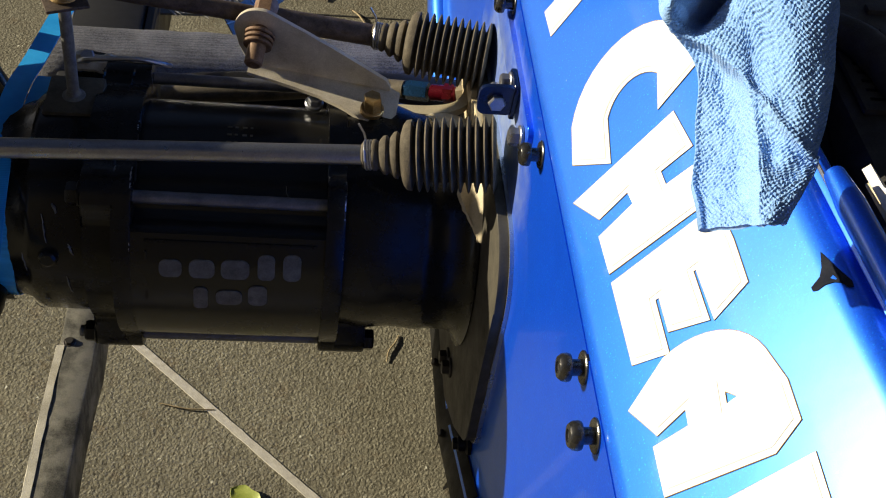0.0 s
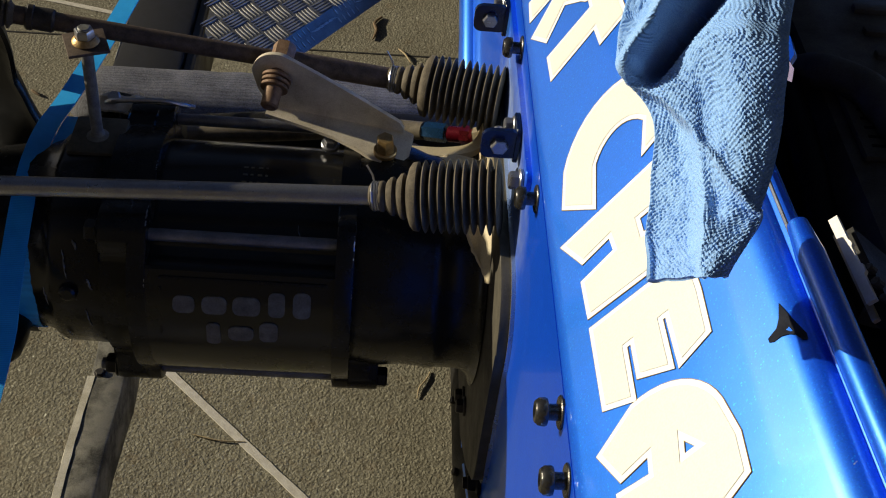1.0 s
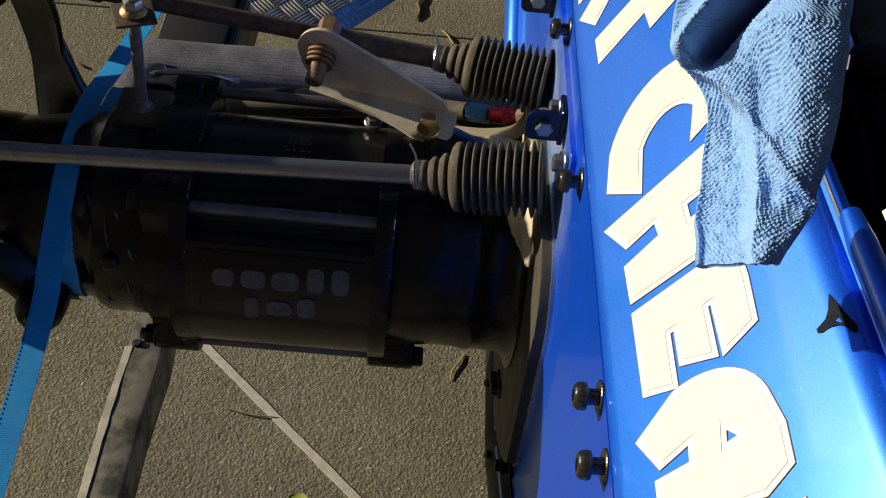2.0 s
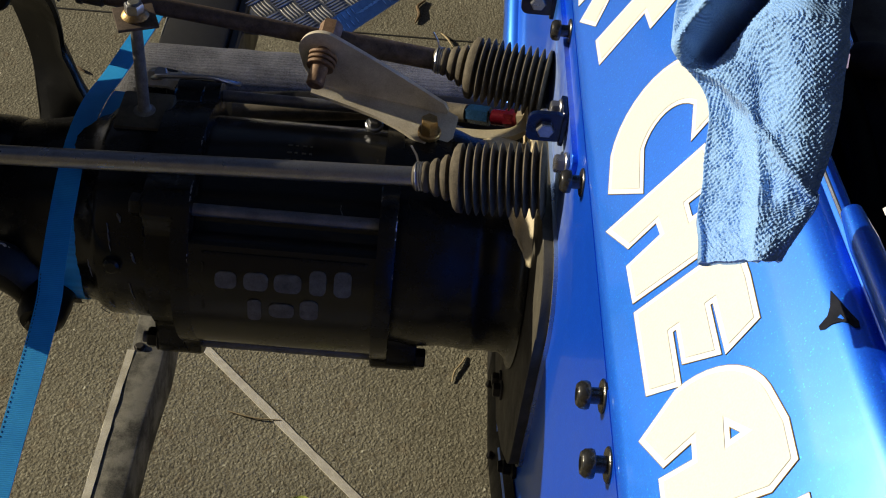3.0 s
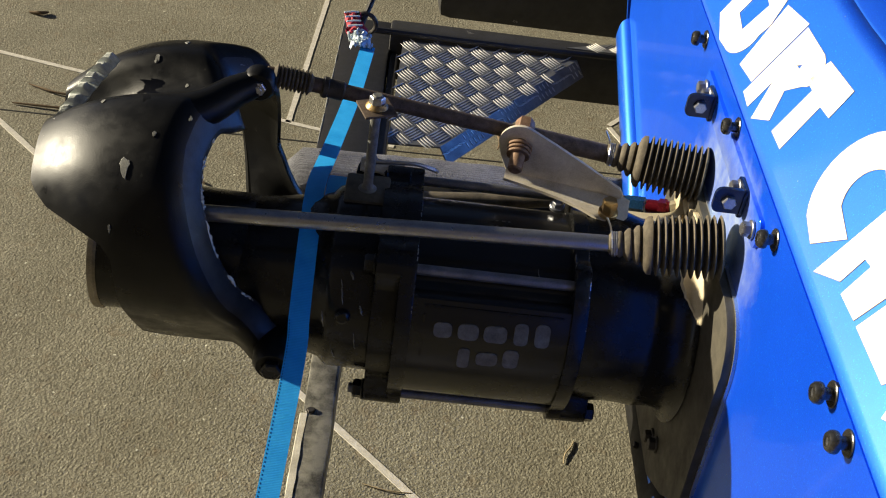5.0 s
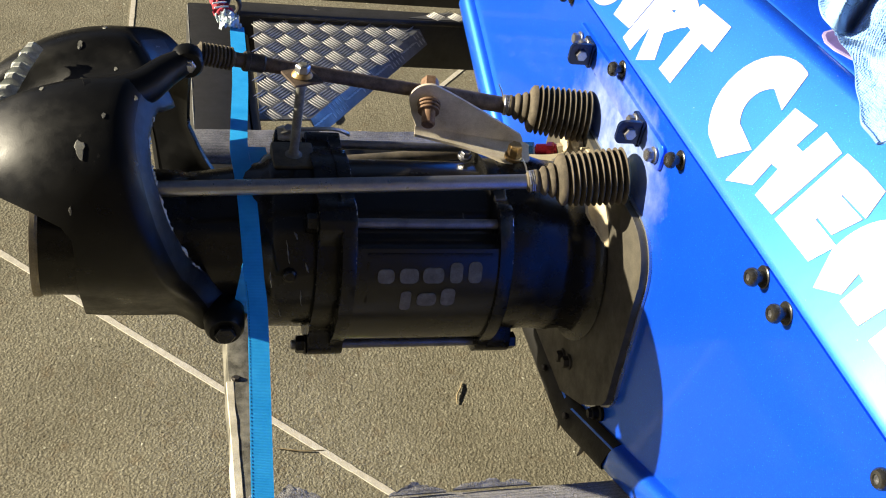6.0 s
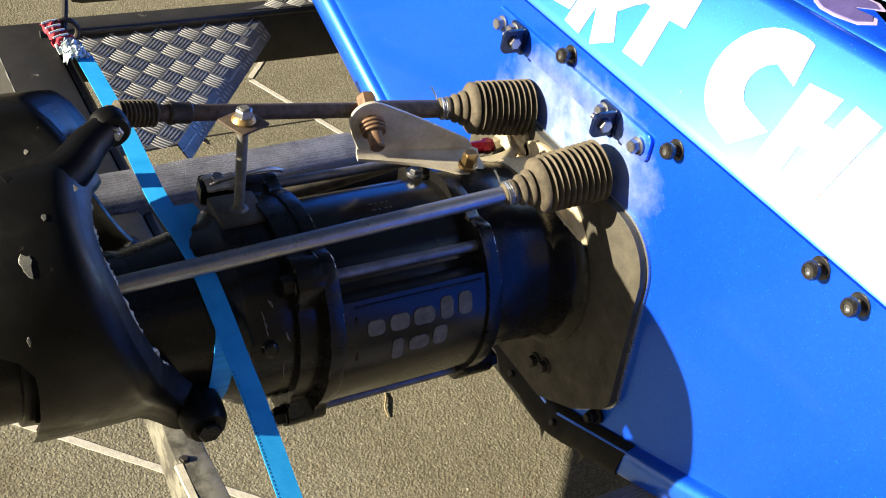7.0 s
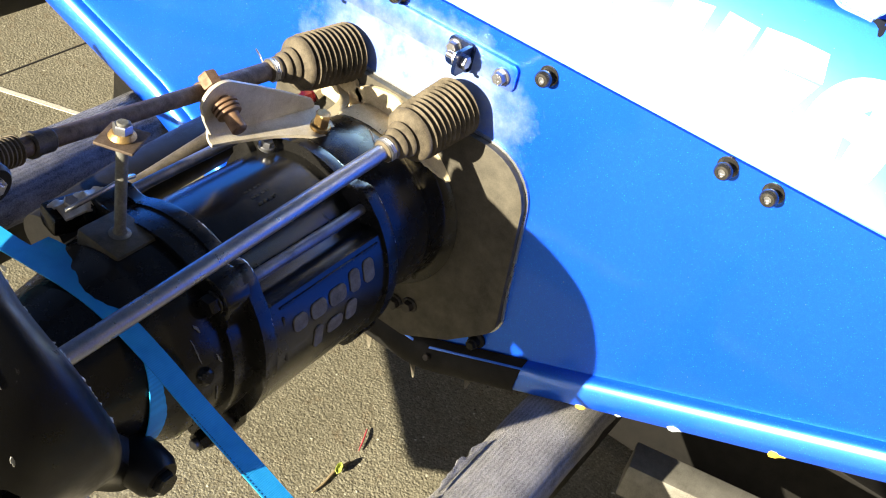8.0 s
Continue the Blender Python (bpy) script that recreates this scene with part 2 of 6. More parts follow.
TRAILER = worn("scuffed_black_trailer_paint", (0.010, 0.010, 0.011), (0.035, 0.034, 0.034), (0.35, 0.6), scale=20, relief=0.2, spots=(0.16, 0.15, 0.14))
BAR = worn("polished_tread_bars", (0.36, 0.35, 0.33), (0.58, 0.57, 0.54), (0.25, 0.42), metal=0.6, scale=60, relief=0.1)
TREAD = worn("aluminium_tread_plate", (0.12, 0.12, 0.12), (0.25, 0.25, 0.245), (0.28, 0.45), metal=0.45, scale=30, relief=0.1)
# One grey carpet in two tones: lit for the near bunk, shaded for the far.
CARPET = carpet_material("lit_grey_marine_carpet", (0.11, 0.108, 0.11), (0.46, 0.45, 0.45))
SHADED_CARPET = carpet_material("shaded_grey_marine_carpet", (0.026, 0.028, 0.036), (0.30, 0.30, 0.325))
WEB = webbing_material()
TOWEL = towel_material()
RED = worn("red_anodised_aluminium", (0.09, 0.004, 0.010), (0.19, 0.008, 0.02), (0.2, 0.35), metal=0.6)
BLUE_ANO = worn("blue_anodised_aluminium", (0.01, 0.04, 0.10), (0.015, 0.07, 0.18), (0.2, 0.35), metal=0.6)
CREAM = worn("dirty_shaded_cast_plate", (0.028, 0.024, 0.016), (0.090, 0.079, 0.057), (0.5, 0.7), scale=30, relief=0.3)
MOTTLED_CREAM = worn("mottled_cream_coat", (0.36, 0.28, 0.15), (0.74, 0.63, 0.42), (0.5, 0.7), scale=35, relief=0.5, spots=(0.05, 0.035, 0.02))
CLEAN_CREAM = worn("pale_cream_sealant", (0.50, 0.41, 0.25), (0.74, 0.64, 0.43), (0.45, 0.65), scale=18, relief=0.15, spots=(0.22, 0.14, 0.06))
BARE = worn("bare_polished_aluminium", (0.45, 0.47, 0.50), (0.60, 0.62, 0.66), (0.22, 0.36), metal=0.85, scale=20, relief=0.08)
DECAL = worn("silver_decal", (0.07, 0.062, 0.048), (0.20, 0.175, 0.135), (0.6, 0.8), scale=90, specular=0.2)
OLIVE = worn("olive_brown_grime", (0.035, 0.030, 0.018), (0.11, 0.095, 0.06), (0.5, 0.75), metal=0.2, scale=45, relief=0.4)
BARREL = worn("dusty_black_barrel_paint", (0.0050, 0.0048, 0.0046), (0.012, 0.0115, 0.0105), (0.12, 0.30), scale=9, relief=0.12, specular=0.5, spots=(0.055, 0.044, 0.028))
DARK = worn("dark_engine_metal", (0.005, 0.005, 0.005), (0.014, 0.013, 0.012), (0.35, 0.6), scale=30, specular=0.18)
GRIMY = worn("dusty_cast_engine_metal", (0.05, 0.042, 0.030), (0.17, 0.15, 0.115), (0.45, 0.7), metal=0.2, scale=18, relief=0.3)
TWIG = worn("dry_twig", (0.08, 0.05, 0.025), (0.22, 0.15, 0.08), (0.8, 0.9), scale=150)
STRAW = worn("pale_dry_stalk", (0.22, 0.16, 0.08), (0.50, 0.40, 0.24), (0.7, 0.85), scale=150)
LEAF = worn("yellow_green_leaf", (0.22, 0.28, 0.03), (0.42, 0.46, 0.10), (0.5, 0.6), scale=120)
TAPE = worn("red_printed_cloth", (0.32, 0.02, 0.04), (0.5, 0.04, 0.07), (0.7, 0.8), scale=70)
PALE = worn("pale_wrinkled_cloth", (0.45, 0.55, 0.62), (0.72, 0.80, 0.84), (0.7, 0.85), scale=60)
BLACK_STICKER = worn("torn_black_tape", (0.006, 0.008, 0.016), (0.012, 0.014, 0.024), (0.6, 0.8), scale=90, specular=0.1)
FLAME = worn("purple_flame_vinyl", (0.06, 0.05, 0.16), (0.10, 0.08, 0.24), (0.3, 0.45), scale=40)
LILAC = worn("lilac_pinstripe", (0.26, 0.22, 0.40), (0.38, 0.33, 0.52), (0.3, 0.45), scale=60)
CHIP = worn("exposed_grey_metal", (0.10, 0.10, 0.095), (0.24, 0.24, 0.22), (0.4, 0.6), metal=0.3, scale=120)
YELLOW = worn("yellow_foam_packing", (0.55, 0.36, 0.03), (0.75, 0.52, 0.07), (0.7, 0.85), scale=80)
PALE_BEAM = worn("pale_blotched_steel", (0.30, 0.27, 0.20), (0.72, 0.68, 0.56), (0.6, 0.85), scale=22, relief=0.4, spots=(0.10, 0.085, 0.06))


# ---------------------------------------------------------------- mesh helpers
def finish(name, bm, mat, sharp=35):
    me = bpy.data.meshes.new(name)
    bmesh.ops.recalc_face_normals(bm, faces=bm.faces)
    for f in bm.faces:
        f.smooth = True
    for e in bm.edges:
        e.smooth = len(e.link_faces) == 2 and e.calc_face_angle(0) < radians(sharp)
    bm.to_mesh(me)
    bm.free()
    me.materials.append(mat)
    return me


def thing(name, place, label, category, group="", kind=""):
    ob = new(name)
    ob.location = place
    ob.empty_display_size = 0.05
    return tagged(ob, label, category, group, kind)


def adopt(ob, parent):
    ob.parent = parent
    if parent.parent is None:                              # parts are built in the place's own metres
        ob.matrix_parent_inverse = Matrix.Translation(-parent.location)
    return ob


def part(name, bm, mat, parent, label="", sharp=35):
    ob = new(name, finish(name, bm, mat, sharp))
    adopt(ob, parent)
    if label:
        ob["label"] = label
    return ob


def single(name, bm, mat, label, category, group="", kind="", sharp=35):
    return tagged(new(name, finish(name, bm, mat, sharp)), label, category, group, kind)


def frame_of(a, b):
    """A turn whose z runs from a to b."""
    return (Vector(b) - Vector(a)).to_track_quat("Z", "Y").to_matrix()


def lathe(bm, a, b, profile, seg=32, squash=1.0):
    """Rings of (distance along a to b in metres, radius), closed at both ends."""
    turn, a = frame_of(a, b), Vector(a)
    rings = []
    for d, r in profile:
        rings.append([bm.verts.new(a + turn @ Vector((r * math.cos(2 * math.pi * k / seg), squash * r * math.sin(2 * math.pi * k / seg), d))) for k in range(seg)])
    for r0, r1 in zip(rings, rings[1:]):
        for k in range(seg):
            bm.faces.new((r0[k], r0[(k + 1) % seg], r1[(k + 1) % seg], r1[k]))
    bm.faces.new(list(reversed(rings[0])))
    bm.faces.new(rings[-1])
    return bm


def rod(bm, a, b, r, seg=16, bevel=0.001):
    d = (Vector(b) - Vector(a)).length
    bevel = min(bevel, r * 0.4, d * 0.3)
    return lathe(bm, a, b, [(0, r - bevel), (bevel, r), (d - bevel, r), (d, r - bevel)], seg)


def sweep(bm, points, r, seg=10):
    """A tube of radius r (a number, or one for each point) along points."""
    pts = [Vector(p) for p in points]
    rs = r if isinstance(r, (list, tuple)) else [r] * len(pts)
    rings, up = [], None
    for n, p in enumerate(pts):
        t = (pts[min(n + 1, len(pts) - 1)] - pts[max(n - 1, 0)]).normalized()
        if up is None:
            up = t.orthogonal().normalized()
        up = (up - t * up.dot(t)).normalized()
        side = t.cross(up)
        rings.append([bm.verts.new(p + rs[n] * (up * math.cos(2 * math.pi * k / seg) + side * math.sin(2 * math.pi * k / seg))) for k in range(seg)])
    for r0, r1 in zip(rings, rings[1:]):
        for k in range(seg):
            bm.faces.new((r0[k], r0[(k + 1) % seg], r1[(k + 1) % seg], r1[k]))
    bm.faces.new(list(reversed(rings[0])))
    bm.faces.new(rings[-1])
    return bm


def smooth_path(points, n=8):
    """Catmull-Rom through the points."""
    p = [Vector(q) for q in points]
    p = [2 * p[0] - p[1], *p, 2 * p[-1] - p[-2]]
    out = []
    for i in range(1, len(p) - 2):
        for k in range(n):
            t = k / n
            out.append(0.5 * (2 * p[i] + (p[i + 1] - p[i - 1]) * t + (2 * p[i - 1] - 5 * p[i] + 4 * p[i + 1] - p[i + 2]) * t * t + (3 * p[i] - p[i - 1] - 3 * p[i + 1] + p[i + 2]) * t ** 3))
    out.append(p[-2])
    return out


def box(bm, lo, hi, bevel=0.002, turn=None, about=None):
    lo, hi = Vector(lo), Vector(hi)
    made = bmesh.ops.create_cube(bm, size=1.0)["verts"]
    for v in made:
        v.co = Vector((lo[n] if v.co[n] < 0 else hi[n] for n in range(3)))
    if turn is not None:
        c = Vector(about) if about is not None else (lo + hi) / 2
        for v in made:
            v.co = c + turn @ (v.co - c)
    if bevel:
        edges = list({e for v in made for e in v.link_edges})
        bmesh.ops.bevel(bm, geom=edges, offset=bevel, segments=2, affect="EDGES", profile=0.6)
    return bm


def prism(bm, outline, to_world, t0, t1, bevel=0.0):
    """A flat plate: outline of (u, v), thickness from t0 to t1, placed by to_world(u, v, t)."""
    low = [bm.verts.new(to_world(u, v, t0)) for u, v in outline]
    high = [bm.verts.new(to_world(u, v, t1)) for u, v in outline]
    n = len(outline)
    bm.faces.new(list(reversed(low)))
    top = bm.faces.new(high)
    for k in range(n):
        bm.faces.new((low[k], low[(k + 1) % n], high[(k + 1) % n], high[k]))
    if bevel:
        bmesh.ops.bevel(bm, geom=list(top.edges), offset=bevel, segments=2, affect="EDGES", profile=0.6)
    return bm


def hexagon(bm, a, b, r):
    d = (Vector(b) - Vector(a)).length
    return lathe(bm, a, b, [(0, r), (d * 0.82, r), (d, r * 0.86)], 6)


def arc(cx, cy, rx, ry, a0, a1, n=12):
    return [(cx + rx * math.cos(radians(a0 + (a1 - a0) * k / n)), cy + ry * math.sin(radians(a0 + (a1 - a0) * k / n))) for k in range(n + 1)]


def rounded(x0, x1, y0, y1, r, n=6):
    return arc(x1 - r, y1 - r, r, r, 0, 90, n) + arc(x0 + r, y1 - r, r, r, 90, 180, n) + arc(x0 + r, y0 + r, r, r, 180, 270, n) + arc(x1 - r, y0 + r, r, r, 270, 360, n)


def loft(bm, rows, close=False):
    """Faces between rows of points, all of one length."""
    vs = [[bm.verts.new(p) for p in row] for row in rows]
    for a, b in zip(vs, vs[1:]):
        for k in range(len(a) - (0 if close else 1)):
            bm.faces.new((a[k], a[(k + 1) % len(a)], b[(k + 1) % len(a)], b[k]))
    return bm


def thicken(bm, t):
    bmesh.ops.recalc_face_normals(bm, faces=bm.faces)
    bmesh.ops.solidify(bm, geom=list(bm.faces), thickness=t)
    return bm


def step_up(a, b, v):
    t = min(1.0, max(0.0, (v - a) / (b - a)))
    return t * t * (3 - 2 * t)


# ---------------------------------------------------------------- ground
bm = bmesh.new()
cells = [-400, -60, -12, -4, -2, 2, 4, 12, 60, 400]
loft(bm, [[(x, y, 0) for x in cells] for y in cells])
single("ground", bm, ASPHALT, "brown-grey exposed aggregate asphalt car park", "ground", kind="structure")


def stripe(a, b, width, z, mat, name, label):
    a, b = Vector((*a, 0)), Vector((*b, 0))
    along, bm = (b - a).normalized(), bmesh.new()
    side = Vector((-along.y, along.x, 0)) * width / 2
    n = max(2, int((b - a).length / 0.02))
    rows = []
    for k in range(n + 1):
        p = a.lerp(b, k / n)
        wob = 0.12 * width * (noise.noise(p * 40) + noise.noise(p * 160))
        rows.append([p + side * (1 + wob / width), p + side * (1 + wob / width) + Vector((0, 0, z)), p - side * (1 + wob / width) + Vector((0, 0, z)), p - side * (1 + wob / width)])
    loft(bm, rows)
    return single(name, bm, mat, label, "ground marking", "thin lines on the asphalt", "structure")


WHITE_LINE = "thin worn white line painted on the asphalt"
stripe((-1.75, 1.50), (0.10, -0.275), 0.0135, 0.0016, PAINT_LINE, "painted_line", WHITE_LINE)
stripe((-2.10, 1.578), (-0.668, 1.252), 0.0135, 0.0016, PAINT_LINE, "painted_line", WHITE_LINE)
stripe((-0.668, 1.25), (-0.40, 1.195), 0.0135, 0.0016, PAINT_LINE, "painted_line", WHITE_LINE)
stripe((-0.672, 1.25), (-0.635, 2.6), 0.0135, 0.0016, PAINT_LINE, "painted_line", WHITE_LINE)
stripe((0.165, 1.42), (0.36, 1.66), 0.0135, 0.0016, PAINT_LINE, "painted_line", WHITE_LINE)
stripe((0.165, 1.41), (0.42, 0.80), 0.0135, 0.0016, PAINT_LINE, "painted_line", WHITE_LINE)
stripe((-2.6, 1.135), (1.2, 1.208), 0.0042, 0.0012, JOINT, "paving_joint", "narrow dark joint in the asphalt")

# unseen plain walls round the car park, added to cut off the bright horizon sky
SKY_SCREEN = worn("brown_sky_screen", (0.05, 0.043, 0.034), (0.09, 0.078, 0.06), (0.8, 0.95), scale=3, grain=60, relief=0.3)
for name, lo, hi in (("sky_screen_south", (-6.0, -4.2, 0.0), (8.0, -4.0, 5.0)), ("sky_screen_east", (7.8, -4.0, 0.0), (8.0, 8.0, 5.0)), ("sky_screen_north", (-6.0, 8.0, 0.0), (8.0, 8.2, 3.0)), ("sky_screen_west", (-14.2, -4.2, 0.0), (-14.0, 8.2, 2.2))):
    bm = bmesh.new()
    box(bm, lo, hi, 0.01)
    single(name, bm, SKY_SCREEN, "plain brown wall added out of view to block low sky", "wall", kind="structure")

# ---------------------------------------------------------------- boat hull
HULL_Y = -0.02                                            # the boat's middle line
BEND_Z, SLOPE = 0.868, radians(30)


def panel(along, up, out=0.0):
    """A place on the sloping upper panel: metres towards the near side, up the slope, and off its face."""
    return Vector((0.012 + up * math.sin(SLOPE) - out * math.cos(SLOPE), -along, BEND_Z + up * math.cos(SLOPE) + out * math.sin(SLOPE)))


hull = thing("boat_hull", (0.4, HULL_Y, 0.32), "glossy metallic blue boat stern with white lettering", "boat")


def bottom_z(y):
    d = abs(y - HULL_Y)
    z = 0.342 + max(0.0, d - 0.13) * 0.47
    return min(z, 0.487 + 0.30 * (y - 0.432)) if y > 0.3 else z


ys = [-1.02, -0.80, -0.72, -0.6, -0.5, -0.4, -0.3, -0.2, -0.14, 0.0, 0.1, 0.16, 0.26, 0.36, 0.46, 0.56, 0.68, 0.76, 0.98]
bm = bmesh.new()
outline = [(y, bottom_z(y) + 0.030) for y in ys if abs(y - HULL_Y) < 0.79]
outline += [(0.98, BEND_Z - 0.003), (-1.02, BEND_Z - 0.003)]
prism(bm, outline, lambda u, v, t: (0.012 + t, u, v), 0.0, 0.008)
part("transom", bm, SCUFFED, hull, "flat blue transom skin")

# rolled lip along the bottom edge
lip_y = [HULL_Y + s for s in (-0.78, -0.66, -0.54, -0.42, -0.30, -0.2, -0.13, -0.06, 0.0, 0.06, 0.13, 0.2, 0.30, 0.42, 0.54, 0.66, 0.78)]
bm = bmesh.new()
rows = []
for y in lip_y:
    z = bottom_z(y)
    rows.append([(0.012, y, z + 0.038), (0.008, y, z + 0.0365), (0.003, y, z + 0.0335), (-0.001, y, z + 0.0285), (-0.0035, y, z + 0.022), (-0.0055, y, z + 0.006), (-0.0060, y, z - 0.003), (-0.0035, y, z - 0.009), (0.010, y, z - 0.010), (0.030, y, z - 0.004)])
thicken(loft(bm, rows), 0.002)
part("bottom_lip", bm, BLUE, hull, "rounded blue lip along the hull's bottom edge", 60)

HULL_X = (0.020, 0.5, 1.2, 1.6, 2.0, 2.4, 2.8, 3.2, 3.6, 3.9, 4.1, 4.2)


def beam(x):
    """The hull's width along its length, one at the stern and drawing in to the bow."""
    return 1.0 if x < 1.4 else max(0.03, 1.0 - ((x - 1.4) / 2.82) ** 2.2)


bm = bmesh.new()
rows = []
for x in HULL_X:
    rise = 0.075 * max(0.0, x - 1.2) ** 1.6
    rows.append([(x, HULL_Y + (y - HULL_Y) * beam(x), min(bottom_z(y) + rise, 0.90)) for y in lip_y])
thicken(loft(bm, rows), 0.006)
part("hull_bottom", bm, BLUE, hull, "blue v-shaped hull bottom")

for s in (-1, 1):
    bm = bmesh.new()
    rows = []
    for x in HULL_X:
        x = max(x, 0.012) if x > 0.1 else 0.012
        k = beam(x)
        chine = min(bottom_z(HULL_Y + s * 0.78) + 0.075 * max(0.0, x - 1.2) ** 1.6, 0.90)
        rows.append([(x, HULL_Y + s * 0.78 * k, chine), (x, HULL_Y + s * (0.86 * k), min(chine + 0.06, 0.93)), (x, HULL_Y + s * (0.97 * k), max(0.86, min(chine + 0.08, 0.95))), (x, HULL_Y + s * 0.985 * k, 1.00)])
    thicken(loft(bm, rows), 0.006)
    part("hull_side", bm, BLUE, hull)

# sloping upper panel with a soft bend below and a rolled edge above; its top rises a little towards the near side
def top_of(a):
    return 0.162 + 0.055 * max(0.0, a)


bm = bmesh.new()
rows = []
for k in range(41):
    a = -0.96 + 1.96 * k / 40
    t = top_of(a)
    prof = [(0.0, 0.0), (0.004, 0.0012), (0.012, 0.0016), (0.05, 0.0015), (0.10, 0.0015), (t - 0.012, 0.0015), (t - 0.004, 0.0006), (t + 0.002, -0.0025), (t + 0.008, -0.008)]
    rows.append([panel(a, u, o) for u, o in prof] + [panel(a, u, o - 0.004) for u, o in reversed(prof)])
loft(bm, rows, close=True)
part("upper_panel", bm, BLUE, hull, "sloping blue panel that carries the lettering", 50)

# deck behind the panel's top: broad in the middle of the boat, drawing in to a narrow rim beside the engine bay
def deck_width(a):
    return 0.010 + 0.018 * (1 - step_up(0.300, 0.325, a)) + 0.022 * (1 - step_up(0.25, 0.295, a)) + 0.045 * (1 - step_up(0.13, 0.16, a))


def deck_at(a, v, lift=0.0):
    """A place on the deck: metres towards the near side, inwards from the panel's edge, and above it."""
    return panel(a, top_of(a) + 0.008, -0.0075) + Vector((v, 0, 0.50 * min(v, 0.05) + lift))


bm = bmesh.new()
rows = []
for k in range(99):
    a = -0.96 + 1.96 * k / 98
    w = deck_width(a)
    rows.append([deck_at(a, 0.0, -0.003), deck_at(a, 0.004)] + [deck_at(a, 0.004 + (w - 0.004) * q, 0.001) for q in (0.25, 0.5, 0.75, 1.0)] + [deck_at(a, w + 0.003, -0.003), deck_at(a, w, -0.008), deck_at(a, 0.0, -0.008)])
loft(bm, rows, close=True)
part("rim_deck", bm, BLUE, hull, "blue deck round the engine bay", 50)
bm = bmesh.new()
sweep(bm, [panel(0.37 + 0.63 * k / 16, top_of(0.37 + 0.63 * k / 16) + 0.012, 0.001 - 0.004) + Vector((0.003, 0, 0.002)) for k in range(17)], 0.0013, 6)
part("edge_trim", bm, BARE, hull, "thin bright metal edge trim")
bm = bmesh.new()
tube_pts = [panel(a, top_of(a) + 0.021, -0.006) for a in [0.430 + 0.570 * k / 20 for k in range(21)]]
sweep(bm, tube_pts, [0.0064] + [0.0088] * 20, 20)
part("rim_tube", bm, BLUE, hull, "glossy blue tube along the engine bay opening")
# flame graphic on the deck: a curled blade with a notch
blade = [(0.222, 0.010), (0.218, 0.014), (0.220, 0.024), (0.238, 0.035), (0.258, 0.042), (0.276, 0.043), (0.288, 0.039), (0.268, 0.029), (0.262, 0.026), (0.270, 0.0245), (0.292, 0.026), (0.298, 0.020), (0.284, 0.010), (0.256, 0.006), (0.236, 0.006)]
for mat, grow, lift, name in ((LILAC, 1.0, 0.0016, "flame_outline"), (FLAME, 0.86, 0.0026, "flame_fill")):
    bm = bmesh.new()
    prism(bm, [(0.250 + (u - 0.250) * grow, 0.021 + (v - 0.021) * grow) for u, v in blade], lambda u, v, t: deck_at(u, v, t), 0.0, lift)
    part(name, bm, mat, hull, "curled purple flame graphic with a lilac outline")

bm = bmesh.new()
deck_x = [0.62] + [x for x in HULL_X if x > 0.7]
deck = [(x, HULL_Y - 0.965 * beam(x)) for x in deck_x] + [(x, HULL_Y + 0.965 * beam(x)) for x in reversed(deck_x)]
prism(bm, deck, lambda u, v, t: (u, v, t), 0.935, 0.975, 0.006)
part("foredeck", bm, BLUE, hull, "plain blue foredeck")

bm = bmesh.new()
box(bm, (0.03, -0.70, 0.60), (2.2, 0.66, 0.61), 0.0)
part("bay_floor", bm, DARK, hull, "dark engine bay floor")
bm = bmesh.new()
box(bm, (0.66, -0.94, 0.5), (0.68, 0.90, 0.93), 0.0)
part("bulkhead", bm, DARK, hull, "dark bulkhead")


# lettering, built stroke by stroke on the panel
def letter(outline, holes=()):
    bm = bmesh.new()
    loops = [outline, *holes]
    edges = []
    for lp in loops:
        vs = [bm.verts.new((u, v, 0)) for u, v in lp]
        edges += [bm.edges.new((vs[k], vs[(k + 1) % len(vs)])) for k in range(len(vs))]
    bmesh.ops.triangle_fill(bm, use_beauty=True, edges=edges)
    bmesh.ops.recalc_face_normals(bm, faces=bm.faces)
    out = bmesh.ops.extrude_face_region(bm, geom=list(bm.faces))["geom"]
    for v in out:
        if isinstance(v, bmesh.types.BMVert):
            v.co.z = 1
    for v in bm.verts:
        v.co = panel(v.co.x, v.co.y, 0.0016 if v.co.z < 0.5 else 0.0023)
    whole = part("letter", bm, WHITE, hull, "white vinyl letter with a thin gold outline", 20)
    rim = bmesh.new()
    for lp in loops:
        pts = [panel(u, v, 0.0020) for u, v in lp]
        sweep(rim, pts + [pts[0]], 0.0004, 5)
    part("letter_outline", rim, OUTLINE, hull)
    # cream middle of the letter, inside its white border
    bm = bmesh.new()
    edges = []
    for lp in loops:
        vs = [bm.verts.new((u, v, 0)) for u, v in lp]
        edges += [bm.edges.new((vs[k], vs[(k + 1) % len(vs)])) for k in range(len(vs))]
    bmesh.ops.triangle_fill(bm, use_beauty=True, edges=edges)
    bmesh.ops.recalc_face_normals(bm, faces=bm.faces)
    border = bmesh.ops.inset_region(bm, faces=list(bm.faces), use_boundary=True, use_even_offset=True, thickness=0.0042)["faces"]
    bmesh.ops.delete(bm, geom=border, context="FACES")
    for v in bm.verts:
        v.co = panel(v.co.x, v.co.y, 0.0027)
    part("letter_fill", bm, CREAM_VINYL, whole, "cream middle of the letter")


